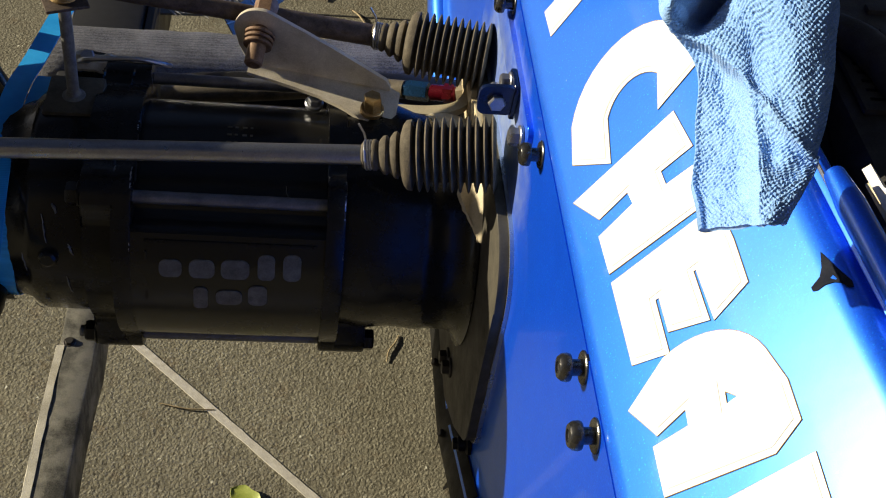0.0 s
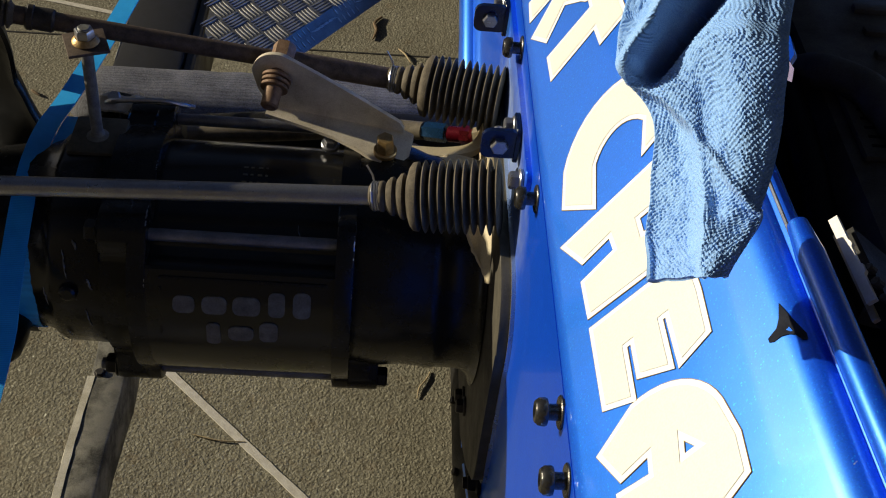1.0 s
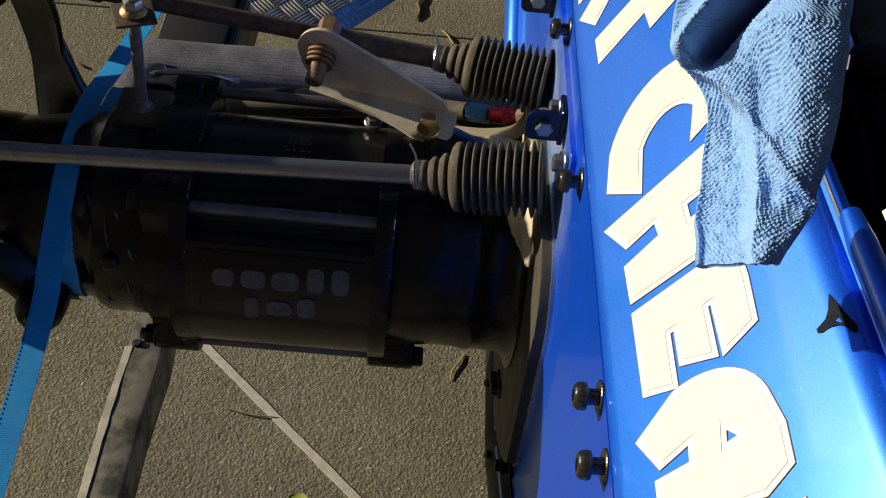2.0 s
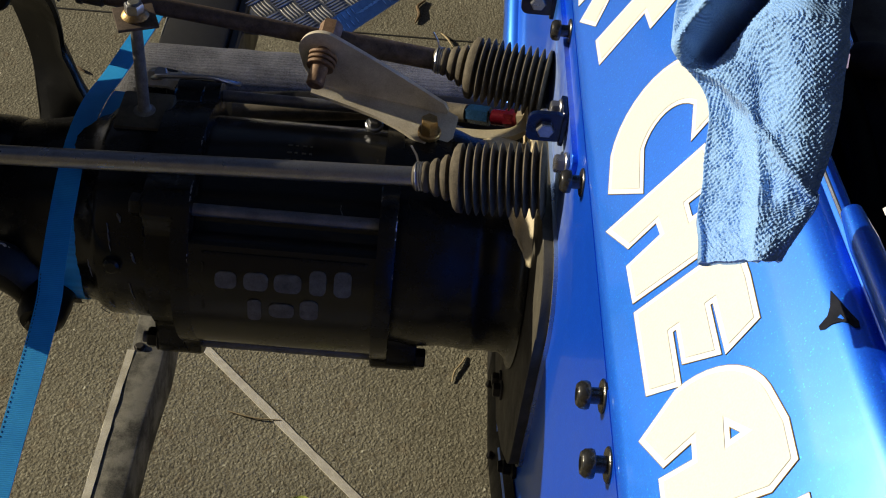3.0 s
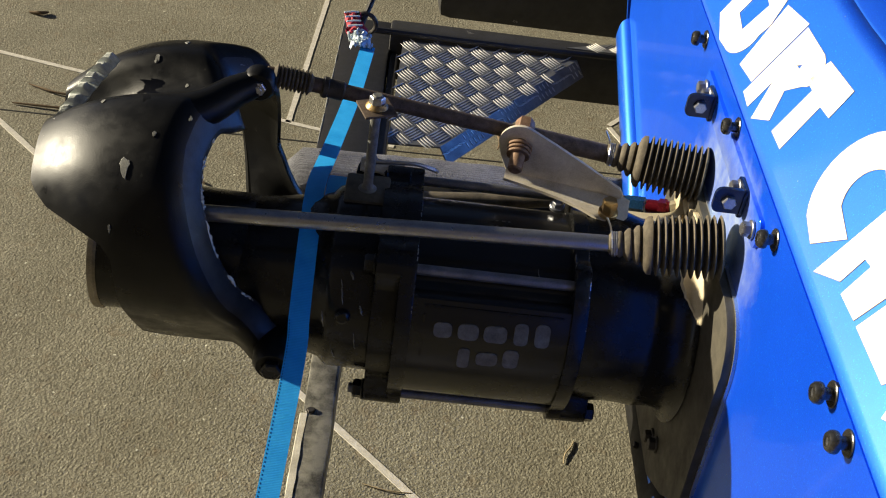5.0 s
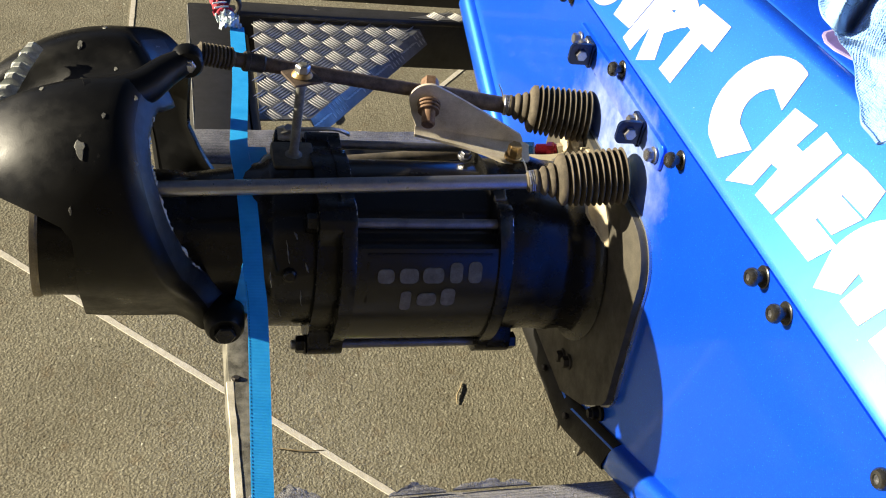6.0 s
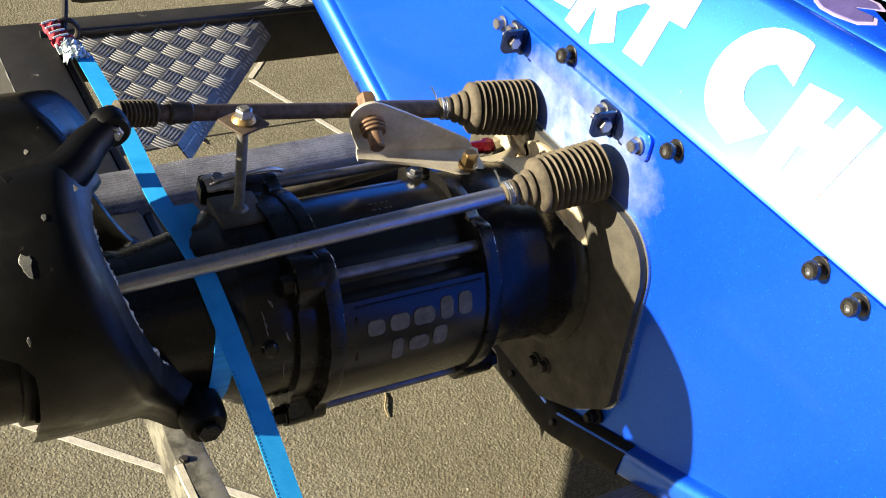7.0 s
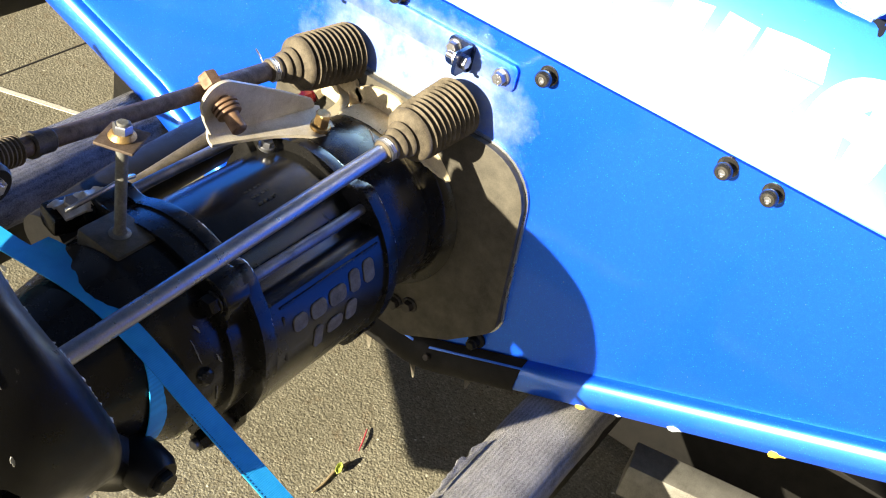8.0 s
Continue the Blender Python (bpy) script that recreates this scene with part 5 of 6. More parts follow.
worn_line = [(-0.5285 + 0.0006 * noise.noise(Vector((0, y * 60, 0))), y, 0.4385) for y in [0.50 + 0.012 * k for k in range(41)]]
sweep(bm, worn_line, [max(0.0003, 0.0014 + 0.0022 * noise.noise(Vector((1, p[1] * 35, 0)))) for p in worn_line], 6)
part("worn_edge", bm, CHIP, trailer, "pale rubbed edge of the box section")
bm = bmesh.new()
box(bm, (-0.425, 0.30, 0.32), (-0.409, 0.88, 0.434), 0.003)
part("side_rail", bm, TRAILER, trailer, "narrow black angle beside the step")
# tall upper side rail with a beaded top
bm = bmesh.new()
box(bm, (-0.43, 0.870, 0.372), (2.6, 0.914, 0.488), 0.008)
part("top_rail", bm, TRAILER, trailer, "tall black side rail with a dusty top")
top_rail = bpy.data.objects["top_rail"]
bm = bmesh.new()
sweep(bm, smooth_path([(-0.46, 0.868, 0.482), (-0.2, 0.869, 0.481), (0.1, 0.870, 0.484), (0.8, 0.870, 0.483)], 8), 0.0070, 10)
part("edge_bead", bm, TRAILER, top_rail)
bm = bmesh.new()
box(bm, (-0.335, 1.20, 0.355), (1.60, 1.50, 0.62), 0.03)
part("mudguard", bm, TRAILER, trailer, "flat black mudguard")
bm = bmesh.new()
lathe(bm, (1.05, 1.25, 0.30), (1.05, 1.45, 0.30), [(0, 0.22), (0.02, 0.285), (0.05, 0.30), (0.15, 0.30), (0.18, 0.285), (0.20, 0.22)], 40)
part("wheel", bm, RUBBER, trailer)
# Unseen black beam, added to shade the ground under the hull.
bm = bmesh.new()
box(bm, (0.40, -0.95, 0.03), (0.47, 0.93, 0.25), 0.006)
part("shade_beam", bm, DARK, trailer, "deep black beam added to shade the ground under the hull")
bm = bmesh.new()
rod(bm, (1.05, -1.40, 0.30), (1.05, 1.36, 0.30), 0.032, 18)
part("axle", bm, TRAILER, trailer, "black axle")
bm = bmesh.new()
lathe(bm, (1.05, -1.49, 0.30), (1.05, -1.29, 0.30), [(0, 0.22), (0.02, 0.285), (0.05, 0.30), (0.15, 0.30), (0.18, 0.285), (0.20, 0.22)], 40)
part("wheel", bm, RUBBER, trailer)
bm = bmesh.new()
box(bm, (-0.06, -0.96, 0.20), (2.6, -0.88, 0.40), 0.008)
part("chassis_rail", bm, TRAILER, trailer, "black chassis rail")
bm = bmesh.new()
box(bm, (0.100, -0.95, 0.235), (0.155, -0.462, 0.300), 0.004, Matrix.Rotation(radians(13), 3, "Z"), (0.127, -0.462, 0.27))
part("bunk_bracket", bm, GALV, trailer, "galvanised box section below the hull")

for s in (-1, 1):
    y = 1.35 * s if s > 0 else -1.39
    bm = bmesh.new()
    lathe(bm, (1.05, y - 0.085, 0.30), (1.05, y + 0.085, 0.30), [(0, 0.10), (0.004, 0.175), (0.016, 0.18), (0.03, 0.165), (0.14, 0.165), (0.154, 0.18), (0.166, 0.175), (0.170, 0.10)], 36)
    part("rim", bm, GALV, trailer, "galvanised wheel rim")
# tread plate step, tilted up towards the rail
tread_shape = [(-0.408, 0.551), (-0.313, 0.556), (-0.052, 0.857), (-0.402, 0.853)]


def tread_at(u, v, t):
    return (u, v, 0.424 + (v - 0.545) * 0.16 + t)


bm = bmesh.new()
prism(bm, tread_shape, tread_at, -0.004, 0.0)
step = part("tread_plate", bm, TREAD, trailer, "bright aluminium tread plate step")


def inside(u, v, poly, margin=0.006):
    ok = False
    n = len(poly)
    for k in range(n):
        (x0, y0), (x1, y1) = poly[k], poly[(k + 1) % n]
        if (y0 > v) != (y1 > v) and u < x0 + (v - y0) / (y1 - y0) * (x1 - x0):
            ok = not ok
    return ok


def lens_bar(bm, c, ang, length, width, height, place):
    """One raised bar: a low pointed lens."""
    c_, s_ = math.cos(ang), math.sin(ang)
    ring = []
    for q, w in ((-1, 0), (-0.5, 0.85), (0, 1), (0.5, 0.85), (1, 0)):
        ring.append((q * length / 2, w * width / 2))
    pts = [(x, y) for x, y in ring] + [(x, -y) for x, y in reversed(ring[1:-1])]
    vs = [bm.verts.new(place(c[0] + x * c_ - y * s_, c[1] + x * s_ + y * c_, 0.0002)) for x, y in pts]
    top = [bm.verts.new(place(c[0] + x * 0.92 * c_ - y * 0.6 * s_, c[1] + x * 0.92 * s_ + y * 0.6 * c_, height)) for x, y in pts]
    n = len(vs)
    for k in range(n):
        bm.faces.new((vs[k], vs[(k + 1) % n], top[(k + 1) % n], top[k]))
    bm.faces.new(top)


def tread_bars(poly, place, pitch=0.0330):
    bm = bmesh.new()
    r2 = math.sqrt(0.5)
    for i in range(-40, 41):
        for j in range(-40, 41):
            cx, cy = i * pitch, j * pitch
            cu, cv = (cx - cy) * r2, (cx + cy) * r2
            for k in range(5):
                off = (k - 2) * pitch / 5.2
                ang = radians(45 if (i + j) % 2 else -45)
                u = cu + 0.0 - off * math.sin(ang) - 0.2
                v = cv + off * math.cos(ang) + 0.7
                if inside(u, v, poly):
                    lens_bar(bm, (u, v), ang, pitch * 0.96, 0.0034, 0.0013, place)
    return bm


part("tread_relief", tread_bars(tread_shape, tread_at), BAR, step, "raised five-bar tread pattern", 20)
# strip of the same plate on top of the side rail
strip_shape = [(-0.075, 0.874), (0.70, 0.874), (0.70, 0.908), (0.010, 0.908)]
bm = bmesh.new()
prism(bm, strip_shape, lambda u, v, t: (u, v, 0.4885 + t), 0.0, 0.002)
strip = part("tread_strip", bm, TREAD, trailer, "narrow aluminium tread plate strip")
part("tread_relief", tread_bars(strip_shape, lambda u, v, t: (u, v, 0.4905 + t)), BAR, strip, "", 20)
# folded edge of the step along its slanting side
ea, eb = Vector(tread_at(-0.313, 0.556, 0)), Vector(tread_at(-0.052, 0.857, 0))
ew = (eb - ea).normalized()
eo = Vector((ew.y, -ew.x, 0))
el = (eb - ea).length


def fold(u, v, t):
    return ea + ew * u + (eo * 0.66 + Vector((0, 0, -0.75))).normalized() * v + (eo * 0.75 + Vector((0, 0, 0.66))).normalized() * t


fold_shape = [(0, 0), (el, 0), (el, 0.036), (0, 0.036)]
bm = bmesh.new()
prism(bm, fold_shape, fold, -0.003, 0.0)
edge = part("folded_edge", bm, TREAD, step, "folded tread plate edge")
bm = bmesh.new()
for k in range(38):
    u = 0.006 + k * (el - 0.012) / 37
    band = (k // 5) % 2
    for v in ((0.008, 0.024) if band else (0.016,)):
        lens_bar(bm, (u, v), radians(75 if band else 12), 0.013 if band else 0.022, 0.0028, 0.0014, fold)
part("tread_relief", bm, BAR, edge, "", 20)


# carpeted bunks
def bunk(x0, x1, y0, y1, z0, z1, lift, mat, label):
    bm = bmesh.new()
    rows = []
    n = 70
    sec = rounded(y0, y1, z0, z1, min(z1 - z0, y1 - y0) * 0.46, 7)
    cy, cz = (y0 + y1) / 2, (z0 + z1) / 2
    for k in range(n + 1):
        x = x0 + (x1 - x0) * k / n
        e = min(1.0, 0.55 + 0.45 * math.sqrt(max(0.0, min(1.0, (x - x0) / 0.03)))) if k else 0.35
        row = []
        for y, z in sec:
            w = 0.0035 * noise.noise(Vector((x * 26, y * 40, z * 40))) + 0.002 * noise.noise(Vector((x * 90, y * 90, z * 90)))
            row.append((x, cy + (y - cy) * (e + w * 12), cz + lift * (x - x0) + (z - cz) * (e + w * 12)))
        rows.append(row)
    loft(bm, rows, close=True)
    bm.verts.ensure_lookup_table()
    m = len(sec)
    bm.faces.new([bm.verts[k] for k in range(m)])
    return part("bunk", bm, mat, trailer, label, 70)


near_bunk = bunk(-0.605, 1.6, -0.425, -0.318, 0.325, 0.405, 0.03, CARPET, "grey carpet-covered bunk rail under the hull, in a lit tone")
far_bunk = bunk(-0.580, 1.6, 0.372, 0.480, 0.366, 0.462, 0.02, SHADED_CARPET, "grey carpet-covered bunk rail under the hull, darkened for shade")
# Black boxes under both bunks stand in for the shade below the carpet.
for y0, y1, z0, z1, lift, owner in ((0.384, 0.470, 0.322, 0.404, 0.02, far_bunk), (-0.414, -0.330, 0.262, 0.332, 0.03, near_bunk)):
    bm = bmesh.new()
    box(bm, (-0.555, y0, z0), (1.58, y1, z1), 0.004)
    for v in bm.verts:
        v.co.z += lift * (v.co.x + 0.58)
    part("bunk_shade_box", bm, DARK, owner, "black box under the carpet that stands for shade")
def flap(x0, x1, y0, reach, curl, seed):
    """A torn tongue of carpet that lifts and crumples off the bunk's edge."""
    bm = bmesh.new()
    rows = []
    for k in range(61):
        t = k / 60
        x = x0 + (x1 - x0) * t
        rag = 0.62 + 0.5 * noise.noise(Vector((x * 45, seed, 0))) + 0.20 * noise.noise(Vector((x * 170, seed, 3))) + 0.07 * noise.noise(Vector((x * 420, seed, 7)))
        rag = max(0.08, rag) * min(1.0, 0.15 + 5 * t * (1 - t))
        row = []
        for i in range(7):
            s = i / 6
            fold = noise.noise(Vector((x * 60, s * 1.6, seed + 11)))
            row.append((x + 0.005 * s * fold, y0 - 0.016 + reach * rag * s, 0.4052 + 0.03 * (x + 0.6) + curl * rag * (s * (1 - 0.45 * s) * 1.4 + 0.7 * s * fold)))
        rows.append(row)
    rows = [row + [(x, y, z - 0.0026) for x, y, z in reversed(row)] for row in rows]
    loft(bm, rows, close=True)
    part("frayed_edge", bm, CARPET, near_bunk, "torn and frayed carpet edge", 50)


flap(-0.568, -0.480, -0.324, 0.021, 0.006, 2.3)
flap(-0.500, -0.395, -0.318, 0.028, 0.011, 5.1)
flap(-0.545, -0.455, -0.345, 0.022, 0.007, 8.7)
flap(-0.310, -0.235, -0.318, 0.016, 0.006, 3.9)
flap(-0.225, -0.120, -0.316, 0.012, 0.005, 6.4)

# ---------------------------------------------------------------- tie-down strap
strap = thing("tie_down_strap", (-0.48, -0.03, 0.45), "bright blue webbing tie-down strap over the jet unit", "strap")


def ribbon(points, width, thick, mat, name, label, across=Vector((1, 0, 0)), twist=0.0):
    pts = smooth_path(points, 8)
    bm = bmesh.new()
    rows = []
    for n, p in enumerate(pts):
        t = (pts[min(n + 1, len(pts) - 1)] - pts[max(n - 1, 0)]).normalized()
        side = (across - t * across.dot(t)).normalized()
        up = side.cross(t)
        a = twist * n / len(pts)
        side, up = side * math.cos(a) + up * math.sin(a), up * math.cos(a) - side * math.sin(a)
        w = width / 2
        rows.append([p - side * w, p - side * w + up * thick, p + side * w + up * thick, p + side * w])
    loft(bm, rows, close=True)
    return part(name, bm, mat, strap, label, 40)


def stitches(points, offset, up):
    """Short dark stitches along one edge of the webbing."""
    pts = smooth_path(points, 90)
    bm = bmesh.new()
    run = 0.0
    for p, q in zip(pts, pts[1:]):
        run += (q - p).length
        if run > 0.0034:
            run = 0.0
            t = (q - p).normalized()
            side = (Vector((1, 0, 0)) - t * t.x).normalized()
            for face in (0.0, up):   # the thread shows on both faces
                base = p + side * offset + side.cross(t) * face
                sweep(bm, [base, base + t * 0.0019], 0.0004, 4)
    return bm


AA, BB = Vector((-0.478, -0.216, 0.611)), Vector((-0.490, -0.60, 0.50))
webbing = ribbon([(-0.458, 0.56, 0.606), (-0.467, 0.34, 0.632), (-0.482, 0.14, 0.656), (-0.487, 0.06, 0.672), (-0.486, 0.0, 0.6795), (-0.484, -0.05, 0.6755), (-0.482, -0.11, 0.656), (-0.480, -0.165, 0.632), AA, AA.lerp(BB, 0.5), BB, AA.lerp(BB, 2.0)], 0.0245, 0.0016, WEB, "webbing", "bright blue woven webbing")
for off in (-0.0104,):
    tagged(part("stitching", stitches([(-0.480, -0.165, 0.632), AA, AA.lerp(BB, 0.5), BB, AA.lerp(BB, 2.0)], off, 0.0016), DARK, webbing, "dark stitching along the strap edge"), kind="stuff")
second = [(-0.4615, 0.085, 0.6635), (-0.462, 0.06, 0.670), (-0.4615, 0.0, 0.6785), (-0.4625, -0.045, 0.6755), (-0.465, -0.075, 0.661), (-0.470, -0.092, 0.648), (-0.476, -0.110, 0.622), (-0.482, -0.1195, 0.588), (-0.486, -0.118, 0.553), (-0.489, -0.106, 0.522), (-0.490, -0.085, 0.499)]
strand = ribbon(second, 0.0245, 0.0014, WEB, "second_strand", "second blue strand wrapped round the nozzle housing")
bm = bmesh.new()
rows = []
for (x, y, z) in ((-0.4885, -0.1105, 0.530), (-0.4890, -0.1085, 0.522), (-0.4895, -0.1005, 0.511)):
    rows.append([(x - 0.009, y - 0.0022, z), (x + 0.009, y - 0.0022, z)])
thicken(loft(bm, rows), 0.0006)
part("sewn_label", bm, DARK, strand, "small dark sewn label")
# crumpled end with a printed red tag
def crumple(a, b, width, rise, seed, mat, name, label):
    a, b = Vector(a), Vector(b)
    along = (b - a).normalized()
    side = along.cross(Vector((0, 0, 1))).normalized()
    up = side.cross(along)
    bm = bmesh.new()
    rows = []
    for i in range(25):
        row = []
        for j in range(15):
            s, w = i / 24, j / 14 - 0.5
            q = Vector((s * 5 + seed, w * 4, seed))
            squeeze = width * (0.75 + 0.35 * noise.noise(Vector((s * 3, seed, 4))))
            row.append(a.lerp(b, s) + side * w * squeeze + up * rise * (noise.noise(q) + 0.6 * noise.noise(q * 2.3) + 0.5 * (1 - 4 * w * w)) + along * 0.004 * noise.noise(q * 1.7))
        rows.append(row + [p - up * 0.002 for p in reversed(row)])
    loft(bm, rows, close=True)
    return part(name, bm, mat, strap, label, 70)


crumple((-0.468, 0.548, 0.609), (-0.476, 0.588, 0.616), 0.050, 0.012, 3.0, PALE, "knot", "crumpled pale blue knot")
tag = crumple((-0.478, 0.582, 0.617), (-0.492, 0.625, 0.632), 0.042, 0.007, 5.0, TAPE, "tag", "red printed tag with unreadable marks")
for k in range(4):
    bm = bmesh.new()
    q = Vector((-0.484 - 0.0032 * k, 0.589 + 0.0095 * k, 0.6262 + 0.0034 * k))
    sweep(bm, [q + Vector((-0.012, -0.004, 0.0015)), q + Vector((0.0, 0, 0.0025)), q + Vector((0.012, 0.004, 0.0015))], 0.0016, 5)
    part("mark", bm, PALE, tag)
bm = bmesh.new()
sweep(bm, smooth_path([(-0.475, 0.61, 0.62), (-0.465, 0.640, 0.640), (-0.458, 0.665, 0.655)], 5), 0.005, 8)
sweep(bm, [(-0.470 + 0.02 * math.cos(k * 0.4), 0.625, 0.615 + 0.02 * math.sin(k * 0.4)) for k in range(17)], 0.004, 8)
part("hook", bm, DARK_STEEL, strap, "dark steel hook")

# ---------------------------------------------------------------- towel
def spline(points, t):
    """A smooth curve through points, t from 0 to 1."""
    p = [Vector(q) for q in points]
    p = [2 * p[0] - p[1], *p, 2 * p[-1] - p[-2]]
    s = min(max(t, 0.0), 0.99999) * (len(p) - 3)
    i = int(s) + 1
    t = s - int(s)
    return 0.5 * (2 * p[i] + (p[i + 1] - p[i - 1]) * t + (2 * p[i - 1] - 5 * p[i] + 4 * p[i + 1] - p[i + 2]) * t * t + (3 * p[i] - p[i - 1] - 3 * p[i + 1] + p[i + 2]) * t ** 3)


def towel():
    """A bunched cloth: two hanging side edges, and folds between them; it runs over its top and down to the deck."""
    left = [(0.019, -0.495, 1.059), (0.018, -0.473, 1.068), (0.019, -0.451, 1.085), (0.015, -0.430, 1.115), (-0.003, -0.412, 1.132), (-0.004, -0.393, 1.150), (0.004, -0.370, 1.185), (0.030, -0.345, 1.215), (0.062, -0.335, 1.170), (0.092, -0.340, 1.090), (0.108, -0.345, 1.026)]
    right = [(0.049, -0.518, 1.087), (0.057, -0.507, 1.105), (0.061, -0.498, 1.122), (0.066, -0.475, 1.145), (0.065, -0.458, 1.170), (0.062, -0.445, 1.190), (0.064, -0.425, 1.215), (0.062, -0.390, 1.225), (0.078, -0.360, 1.175), (0.100, -0.362, 1.090), (0.111, -0.364, 1.028)]
    nu, nv = 240, 960
    eye = Vector((-0.45, -0.62, 0.65)).normalized()
    co = []
    for i in range(nv + 1):
        v = i / nv
        l, r = spline(left, v), spline(right, v)
        for j in range(nu + 1):
            u = j / nu
            p = l.lerp(r, u)
            w = v * 10 / 4.0                                  # 0 to 1 over the hanging part
            d1 = w - (0.90 - 0.48 * u)                        # above or below the long crease
            up = 1 / (1 + math.exp(-d1 / 0.016))
            belly = 0.009 * math.sin(math.pi * u ** 2.0) * min(1.0, 0.45 + w)
            ridge = 0.012 * up * math.exp(-max(0.0, d1) / 0.30) + 0.004 * math.exp(-(d1 / 0.022) ** 2)
            ur = 0.40 + 0.26 * max(0.0, 0.78 - w) / 0.66      # the standing fold below the crease
            side = u - ur
            fold = (1 - up) * (0.013 * math.exp(-abs(side) / (0.24 if side > 0 else 0.14)) - 0.006 * math.exp(-((side + 0.15) / 0.12) ** 2))
            dent = (1 - up) * (-0.010 * math.exp(-((u - 0.30) / 0.20) ** 2 - ((w - 0.20) / 0.14) ** 2) - 0.007 * math.exp(-((u - 0.62) / 0.12) ** 2 - ((d1 + 0.14) / 0.08) ** 2))
            opened = 1 / (1 + math.exp(-(w - 0.96) / 0.03))
            pocket = -0.026 * opened * math.exp(-((u - 0.20 - 0.95 * (w - 0.95)) / 0.055) ** 2)
            flap = 0.024 * opened * math.exp(-((u - 0.05 - 0.70 * (w - 0.95)) / 0.08) ** 2)
            soft = 0.004 * noise.noise(Vector((u * 4.0, w * 3.0, 2.0)))
            hem = 0.0015 * math.exp(-(u / 0.03) ** 2) - 0.0035 * math.exp(-((1 - u) / 0.04) ** 2)
            q = p + eye * (belly + ridge + fold + dent + pocket + flap + soft + hem)
            edge = 0.004 * noise.noise(Vector((u * 5, w * 5, 7.0)))
            lean = 0.075 * (w if w < 1.6 else max(0.0, 1.6 * (2.5 - w) / 0.9))   # the upper part lies back
            q += (q - Vector((-0.156, -0.883, 1.466))) * lean
            co.append(q + Vector((0.3, -0.2, 0.9)) * edge)
    g = np.array(co).reshape(nv + 1, nu + 1, 3)
    du, dv = np.gradient(g, axis=1), np.gradient(g, axis=0)
    n = np.cross(du, dv)
    n /= np.linalg.norm(n, axis=2, keepdims=True) + 1e-9
    if (n.reshape(-1, 3) @ np.array(eye)).mean() < 0:
        n = -n
    ii, jj = np.meshgrid(np.arange(nv + 1), np.arange(nu + 1), indexing="ij")
    rng = np.random.default_rng(4)
    jitter = rng.normal(0, 1.0, g.shape[:2])
    across = np.cumsum(np.linalg.norm(du, axis=2), axis=1)
    down = np.cumsum(np.linalg.norm(dv, axis=2), axis=0)
    across -= across[:, nu // 2][:, None]
    pitch = 0.00170                                           # one loop of the pile
    loose = [np.kron(rng.normal(0, 1.0, (nv // 8 + 2, nu // 4 + 2)), np.ones((8, 4)))[: nv + 1, : nu + 1] for _ in range(2)]
    for _ in range(3):                                       # smooth the loops' disorder
        loose = [(q + np.roll(q, 1, 0) + np.roll(q, 1, 1) + np.roll(q, -1, 0) + np.roll(q, -1, 1) + np.roll(q, 3, 0) + np.roll(q, -3, 0)) / 7 for q in loose]
    wander = 0.95 * loose[0] + 0.5 * np.sin(down / 0.025)
    pile = np.cos(np.pi * across / pitch + wander) * np.cos(np.pi * down / pitch + 0.95 * loose[1])
    pile = np.sign(pile) * np.abs(pile) ** 0.8 * 0.00056 * (1 + 0.6 * loose[0]) + 0.00004 * jitter
    fade = np.minimum(1.0, 0.35 + np.minimum(jj, nu - jj) / 8.0) * np.minimum(1.0, 0.35 + ii / 8.0)
    pile = pile * fade
    front, back = g + n * pile[..., None], g - n * 0.003
    verts = np.concatenate([front.reshape(-1, 3), back.reshape(-1, 3)])
    m, w = (nv + 1) * (nu + 1), nu + 1
    faces = []
    for i in range(nv):
        for j in range(nu):
            k = i * w + j
            faces.append((k, k + 1, k + w + 1, k + w))
            faces.append((m + k, m + k + w, m + k + w + 1, m + k + 1))
    for i in range(nv):
        for k in (i * w, i * w + nu):
            faces.append((k, k + w, m + k + w, m + k))
    for j in range(nu):
        for k in (j, nv * w + j):
            faces.append((k, k + 1, m + k + 1, m + k))
    me = bpy.data.meshes.new("towel")
    me.from_pydata(verts.tolist(), [], faces)
    me.polygons.foreach_set("use_smooth", [True] * len(me.polygons))
    me.materials.append(TOWEL)
    return tagged(new("towel", me), "pale blue microfibre towel bunched over the boat's rim", "towel")


towel()

# ---------------------------------------------------------------- engine bay
eng = thing("engine", (0.40, -0.15, 0.61), "dusty dark engine with a vented cover in the bay", "engine")
bm = bmesh.new()
box(bm, (0.26, -0.42, 0.612), (0.62, 0.30, 0.80), 0.02)
part("block", bm, DARK, eng, "dark engine block")
bm = bmesh.new()
box(bm, (0.275, -0.30, 0.80), (0.41, 0.10, 0.895), 0.025)
cover = part("valve_cover", bm, GRIMY, eng, "dusty grey cast cover with low ribs")
for k in range(9):                                         # low cast ribs across the cover
    bm = bmesh.new()
    box(bm, (0.345, -0.27 + 0.040 * k, 0.890), (0.405, -0.258 + 0.040 * k, 0.901), 0.003)
    part("rib", bm, GRIMY, cover)
bm = bmesh.new()
box(bm, (0.288, -0.185, 0.894), (0.336, -0.075, 0.902), 0.004)
plate = part("vent_plate", bm, GRIMY, cover, "dusty vent plate")
for k in range(8):
    bm = bmesh.new()
    box(bm, (0.297, -0.172 + 0.0125 * k, 0.9018), (0.327, -0.169 + 0.0125 * k, 0.9028), 0.0)
    part("slot", bm, DARK, plate)
bm = bmesh.new()
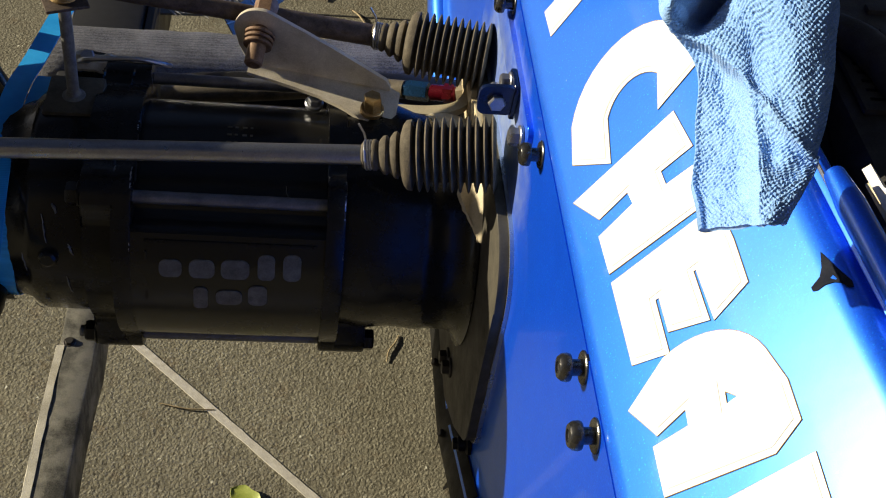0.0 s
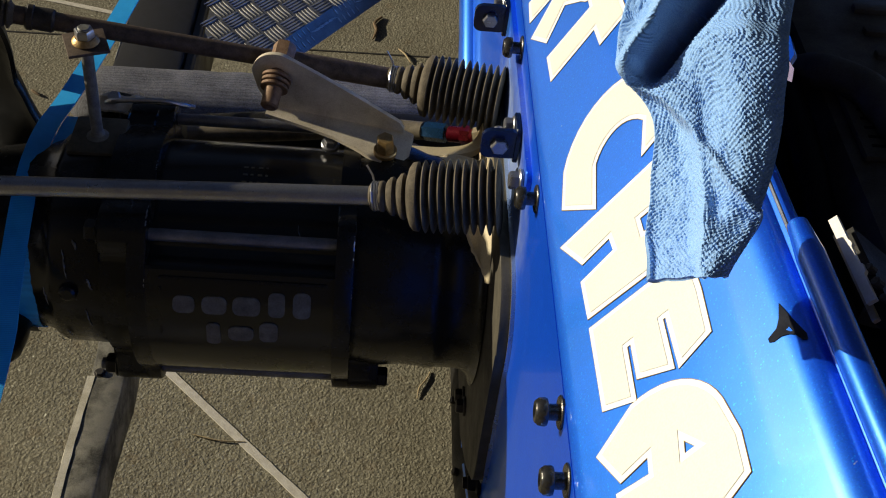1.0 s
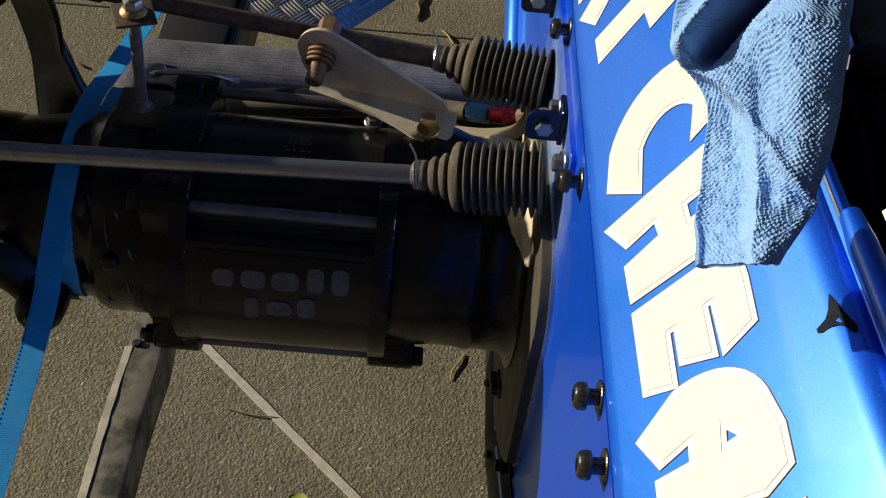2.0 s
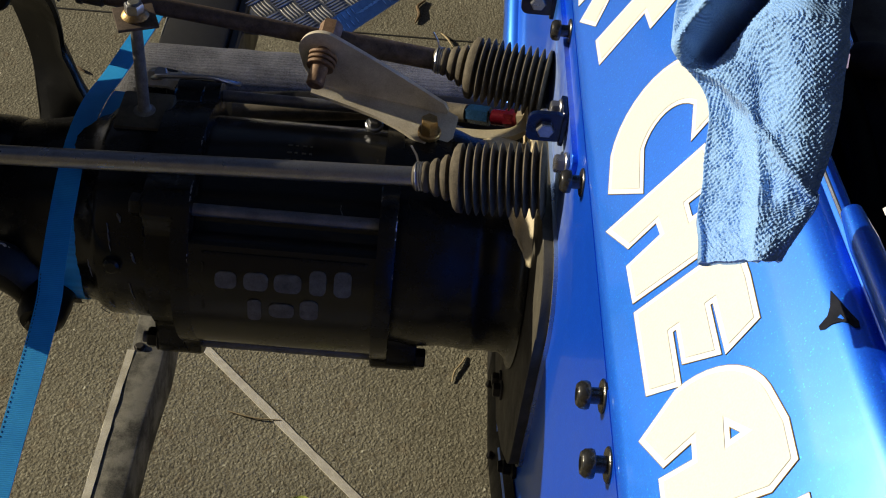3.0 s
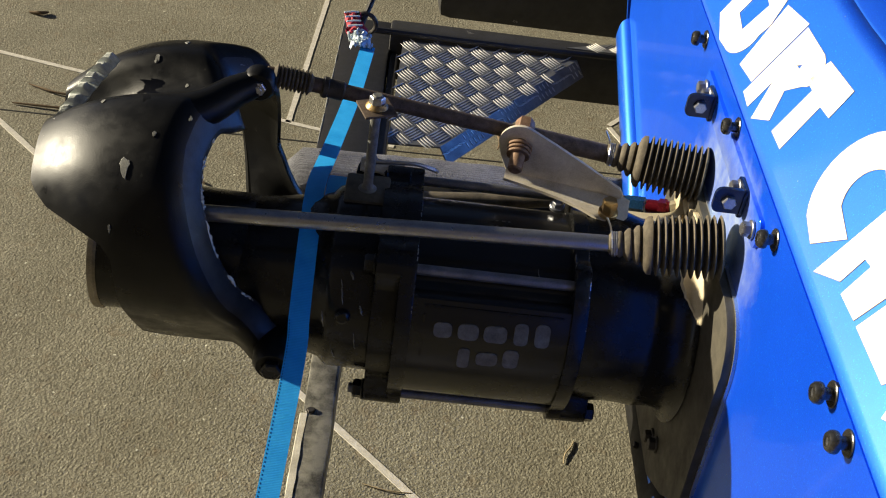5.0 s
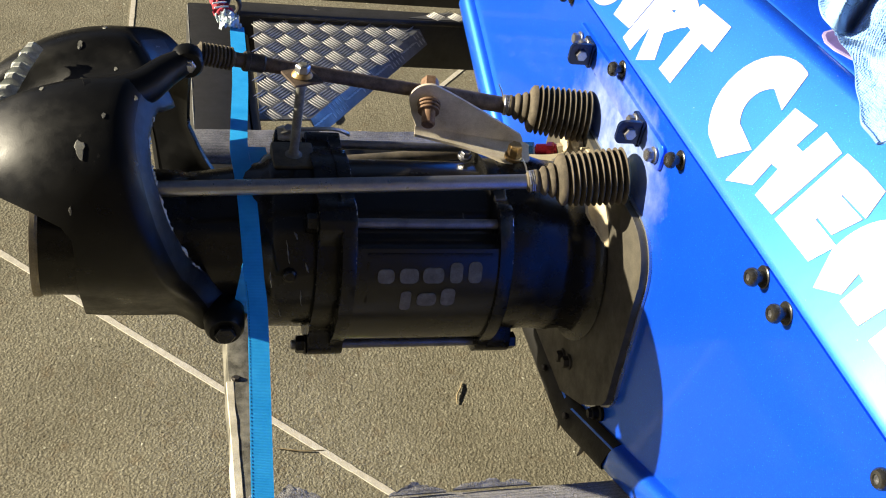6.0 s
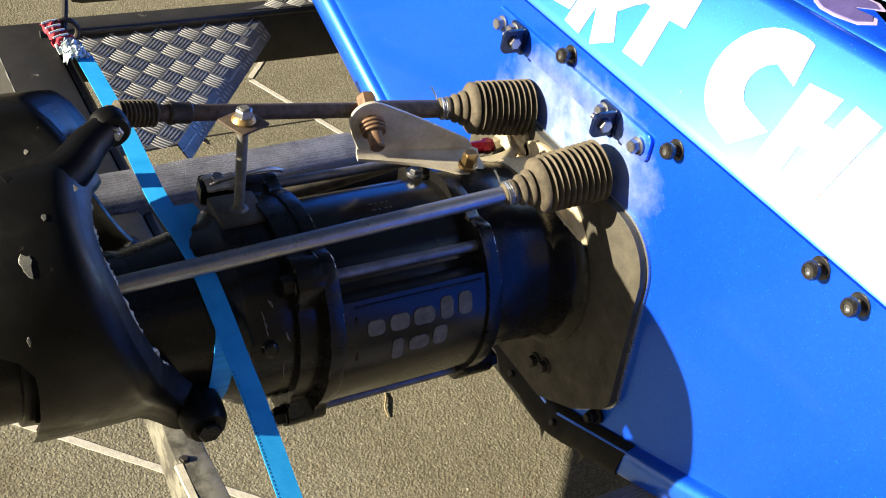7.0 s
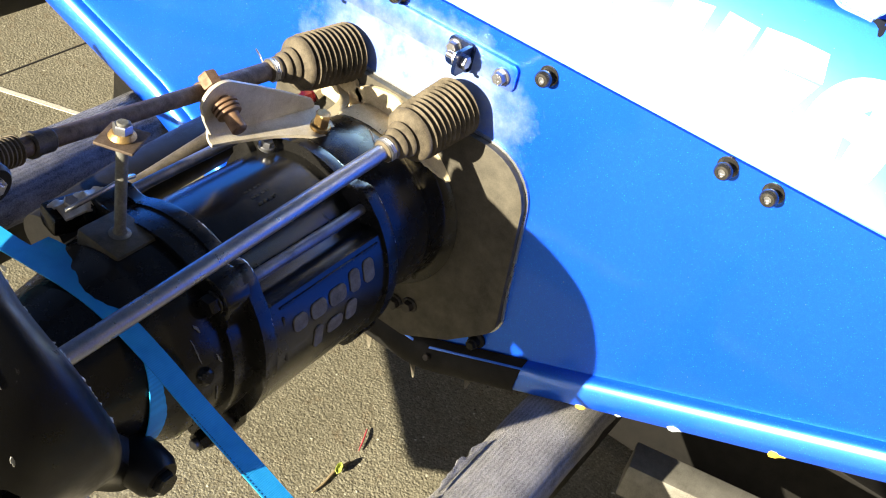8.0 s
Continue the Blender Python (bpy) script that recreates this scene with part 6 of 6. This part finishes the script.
sweep(bm, smooth_path([(0.250, 0.10, 0.84), (0.245, -0.02, 0.885), (0.252, -0.16, 0.875), (0.262, -0.30, 0.82)], 8), 0.014, 14)
part("pipe", bm, DARK, eng, "dark hose over the engine")
# thick mottled pipe that arches over the cover
bm = bmesh.new()
path = smooth_path([(0.255, -0.02, 0.86), (0.276, -0.070, 0.905), (0.305, -0.105, 0.915), (0.320, -0.150, 0.912), (0.330, -0.195, 0.900), (0.335, -0.26, 0.86)], 8)
sweep(bm, path, [0.0165 + 0.0022 * noise.noise(p * 60) for p in path], 20)
part("manifold_pipe", bm, GRIMY, eng, "dusty brown manifold pipe")


def strip_at(u, v, t):
    """A place on the bracket's flat edge: metres along it, across it, and off its face."""
    return Vector((0.1475, -0.4195, 1.040)) + Vector((0.0045, -0.0665, 0.0)) * (u / 0.0667) + Vector((-0.60, 0.0, -0.80)) * v + Vector((-0.80, 0.0, 0.60)) * t


bm = bmesh.new()
prism(bm, [(0.0, -0.0030), (0.020, -0.0030), (0.0225, -0.0040), (0.0245, -0.0040), (0.026, -0.0030), (0.039, -0.0030), (0.041, -0.0046), (0.046, -0.0046), (0.048, -0.0030), (0.067, -0.0030), (0.067, 0.0030), (0.0, 0.0030)], strip_at, 0.0, 0.003)
tray = thing("battery_tray", (0.149, -0.45, 0.95), "cream painted bracket edge with a second, shade-dimmed strip beside it", "bracket")
part("edge_strip", bm, CREAM_VINYL, tray, "sunlit cream edge")
# Second strip of the cream edge, drawn dimmer for its shade.
bm = bmesh.new()
prism(bm, [(0.001, 0.0042), (0.070, 0.0042), (0.070, 0.0082), (0.001, 0.0082)], strip_at, -0.012, -0.009)
part("edge_strip", bm, MOTTLED_CREAM, tray, "second cream edge, dimmed for shade")
bm = bmesh.new()
prism(bm, [(0.0, -0.004), (0.070, -0.004), (0.070, 0.008), (0.0, 0.008)], strip_at, -0.090, -0.0125)
part("support", bm, DARK, tray)
for u, r in ((0.043, 0.0028), (0.054, 0.0032), (0.066, 0.0022)):
    bm = bmesh.new()
    rod(bm, strip_at(u, -0.006, -0.006), strip_at(u, -0.006, 0.001), r, 10)
    part("small_bolt", bm, DARK_STEEL, tray)

# ---------------------------------------------------------------- litter on the asphalt
def litter(points, r, mat, name, label, category="twig"):
    pts = smooth_path(points, 6)
    bm = bmesh.new()
    n = len(pts) - 1
    sweep(bm, pts, [r * (0.35 + 0.75 * math.sin(math.pi * (0.12 + 0.8 * k / n))) * (1 + 0.3 * noise.noise(pts[k] * 200)) for k in range(n + 1)], 7)
    return single(name, bm, mat, label, category, "litter on the asphalt")


litter([(-0.006, 0.272, 0.0015), (-0.012, 0.256, 0.0025), (-0.024, 0.236, 0.003), (-0.028, 0.214, 0.0018)], 0.0014, STRAW, "twig", "short curled dry twig on the asphalt")
litter([(-0.385, 0.122, 0.002), (-0.34, 0.112, 0.0025), (-0.30, 0.112, 0.002)], 0.0013, STRAW, "twig", "thin brown twig on the asphalt")
litter([(-0.120, 1.33, 0.003), (-0.136, 1.30, 0.0045), (-0.131, 1.27, 0.004), (-0.138, 1.235, 0.003)], 0.0035, TWIG, "twig", "dark bent stick on the asphalt")
litter([(-1.00, 0.672, 0.004), (-0.968, 0.668, 0.006), (-0.945, 0.655, 0.004)], 0.004, TWIG, "twig", "short dark twig on the asphalt")
litter([(-1.33, 1.285, 0.004), (-1.26, 1.258, 0.006), (-1.19, 1.252, 0.004)], 0.003, TWIG, "twig", "long thin twig on the asphalt")
litter([(-1.34, 1.190, 0.004), (-1.24, 1.188, 0.006), (-1.16, 1.192, 0.004)], 0.003, TWIG, "twig", "long thin twig on the asphalt")
litter([(-1.45, 1.66, 0.004), (-1.42, 1.655, 0.007), (-1.40, 1.67, 0.004)], 0.005, TWIG, "twig", "dark leaf fragment on the asphalt")
litter([(-0.84, 0.96, 0.004), (-0.834, 0.954, 0.005), (-0.82, 0.945, 0.004)], 0.003, TWIG, "twig", "short dark twig on the asphalt")
litter([(0.112, -0.040, 0.003), (0.090, -0.050, 0.004), (0.064, -0.060, 0.003)], 0.0013, TAPE, "red_twig", "thin red stalk on the asphalt", "stalk")
litter([(0.036, -0.064, 0.003), (0.004, -0.059, 0.003), (-0.030, -0.062, 0.0025), (-0.058, -0.061, 0.003)], 0.0022, STRAW, "twig", "pale crooked stalk on the asphalt", "stalk")
litter([(-0.078, 1.205, 0.003), (-0.062, 1.182, 0.005), (-0.049, 1.154, 0.003)], 0.0020, STRAW, "twig", "short pale twig on the asphalt")


def leaf(x, y, size, turn, mat, label):
    bm = bmesh.new()
    rows = []
    for k in range(9):
        t = k / 8
        w = size * 0.32 * math.sin(math.pi * t) ** 0.8 * (1 + 0.2 * math.sin(9 * t))
        rows.append([Matrix.Rotation(turn, 3, "Z") @ Vector((size * (t - 0.5), s * w, 0.003 + 0.005 * (s * s) * (0.4 + t) + 0.003 * t)) + Vector((x, y, 0)) for s in (-1, -0.5, 0, 0.5, 1)])
    thicken(loft(bm, rows), 0.0008)
    single("leaf", bm, mat, label, "leaf", "litter on the asphalt", sharp=80)


leaf(-0.243, -0.044, 0.055, radians(-35), LEAF, "curled yellow-green leaf on the asphalt")
leaf(0.008, -0.062, 0.020, radians(20), LEAF, "small yellow leaf on the asphalt")
leaf(-0.452, 1.760, 0.06, radians(60), LEAF, "yellow-green leaf beside the trailer")
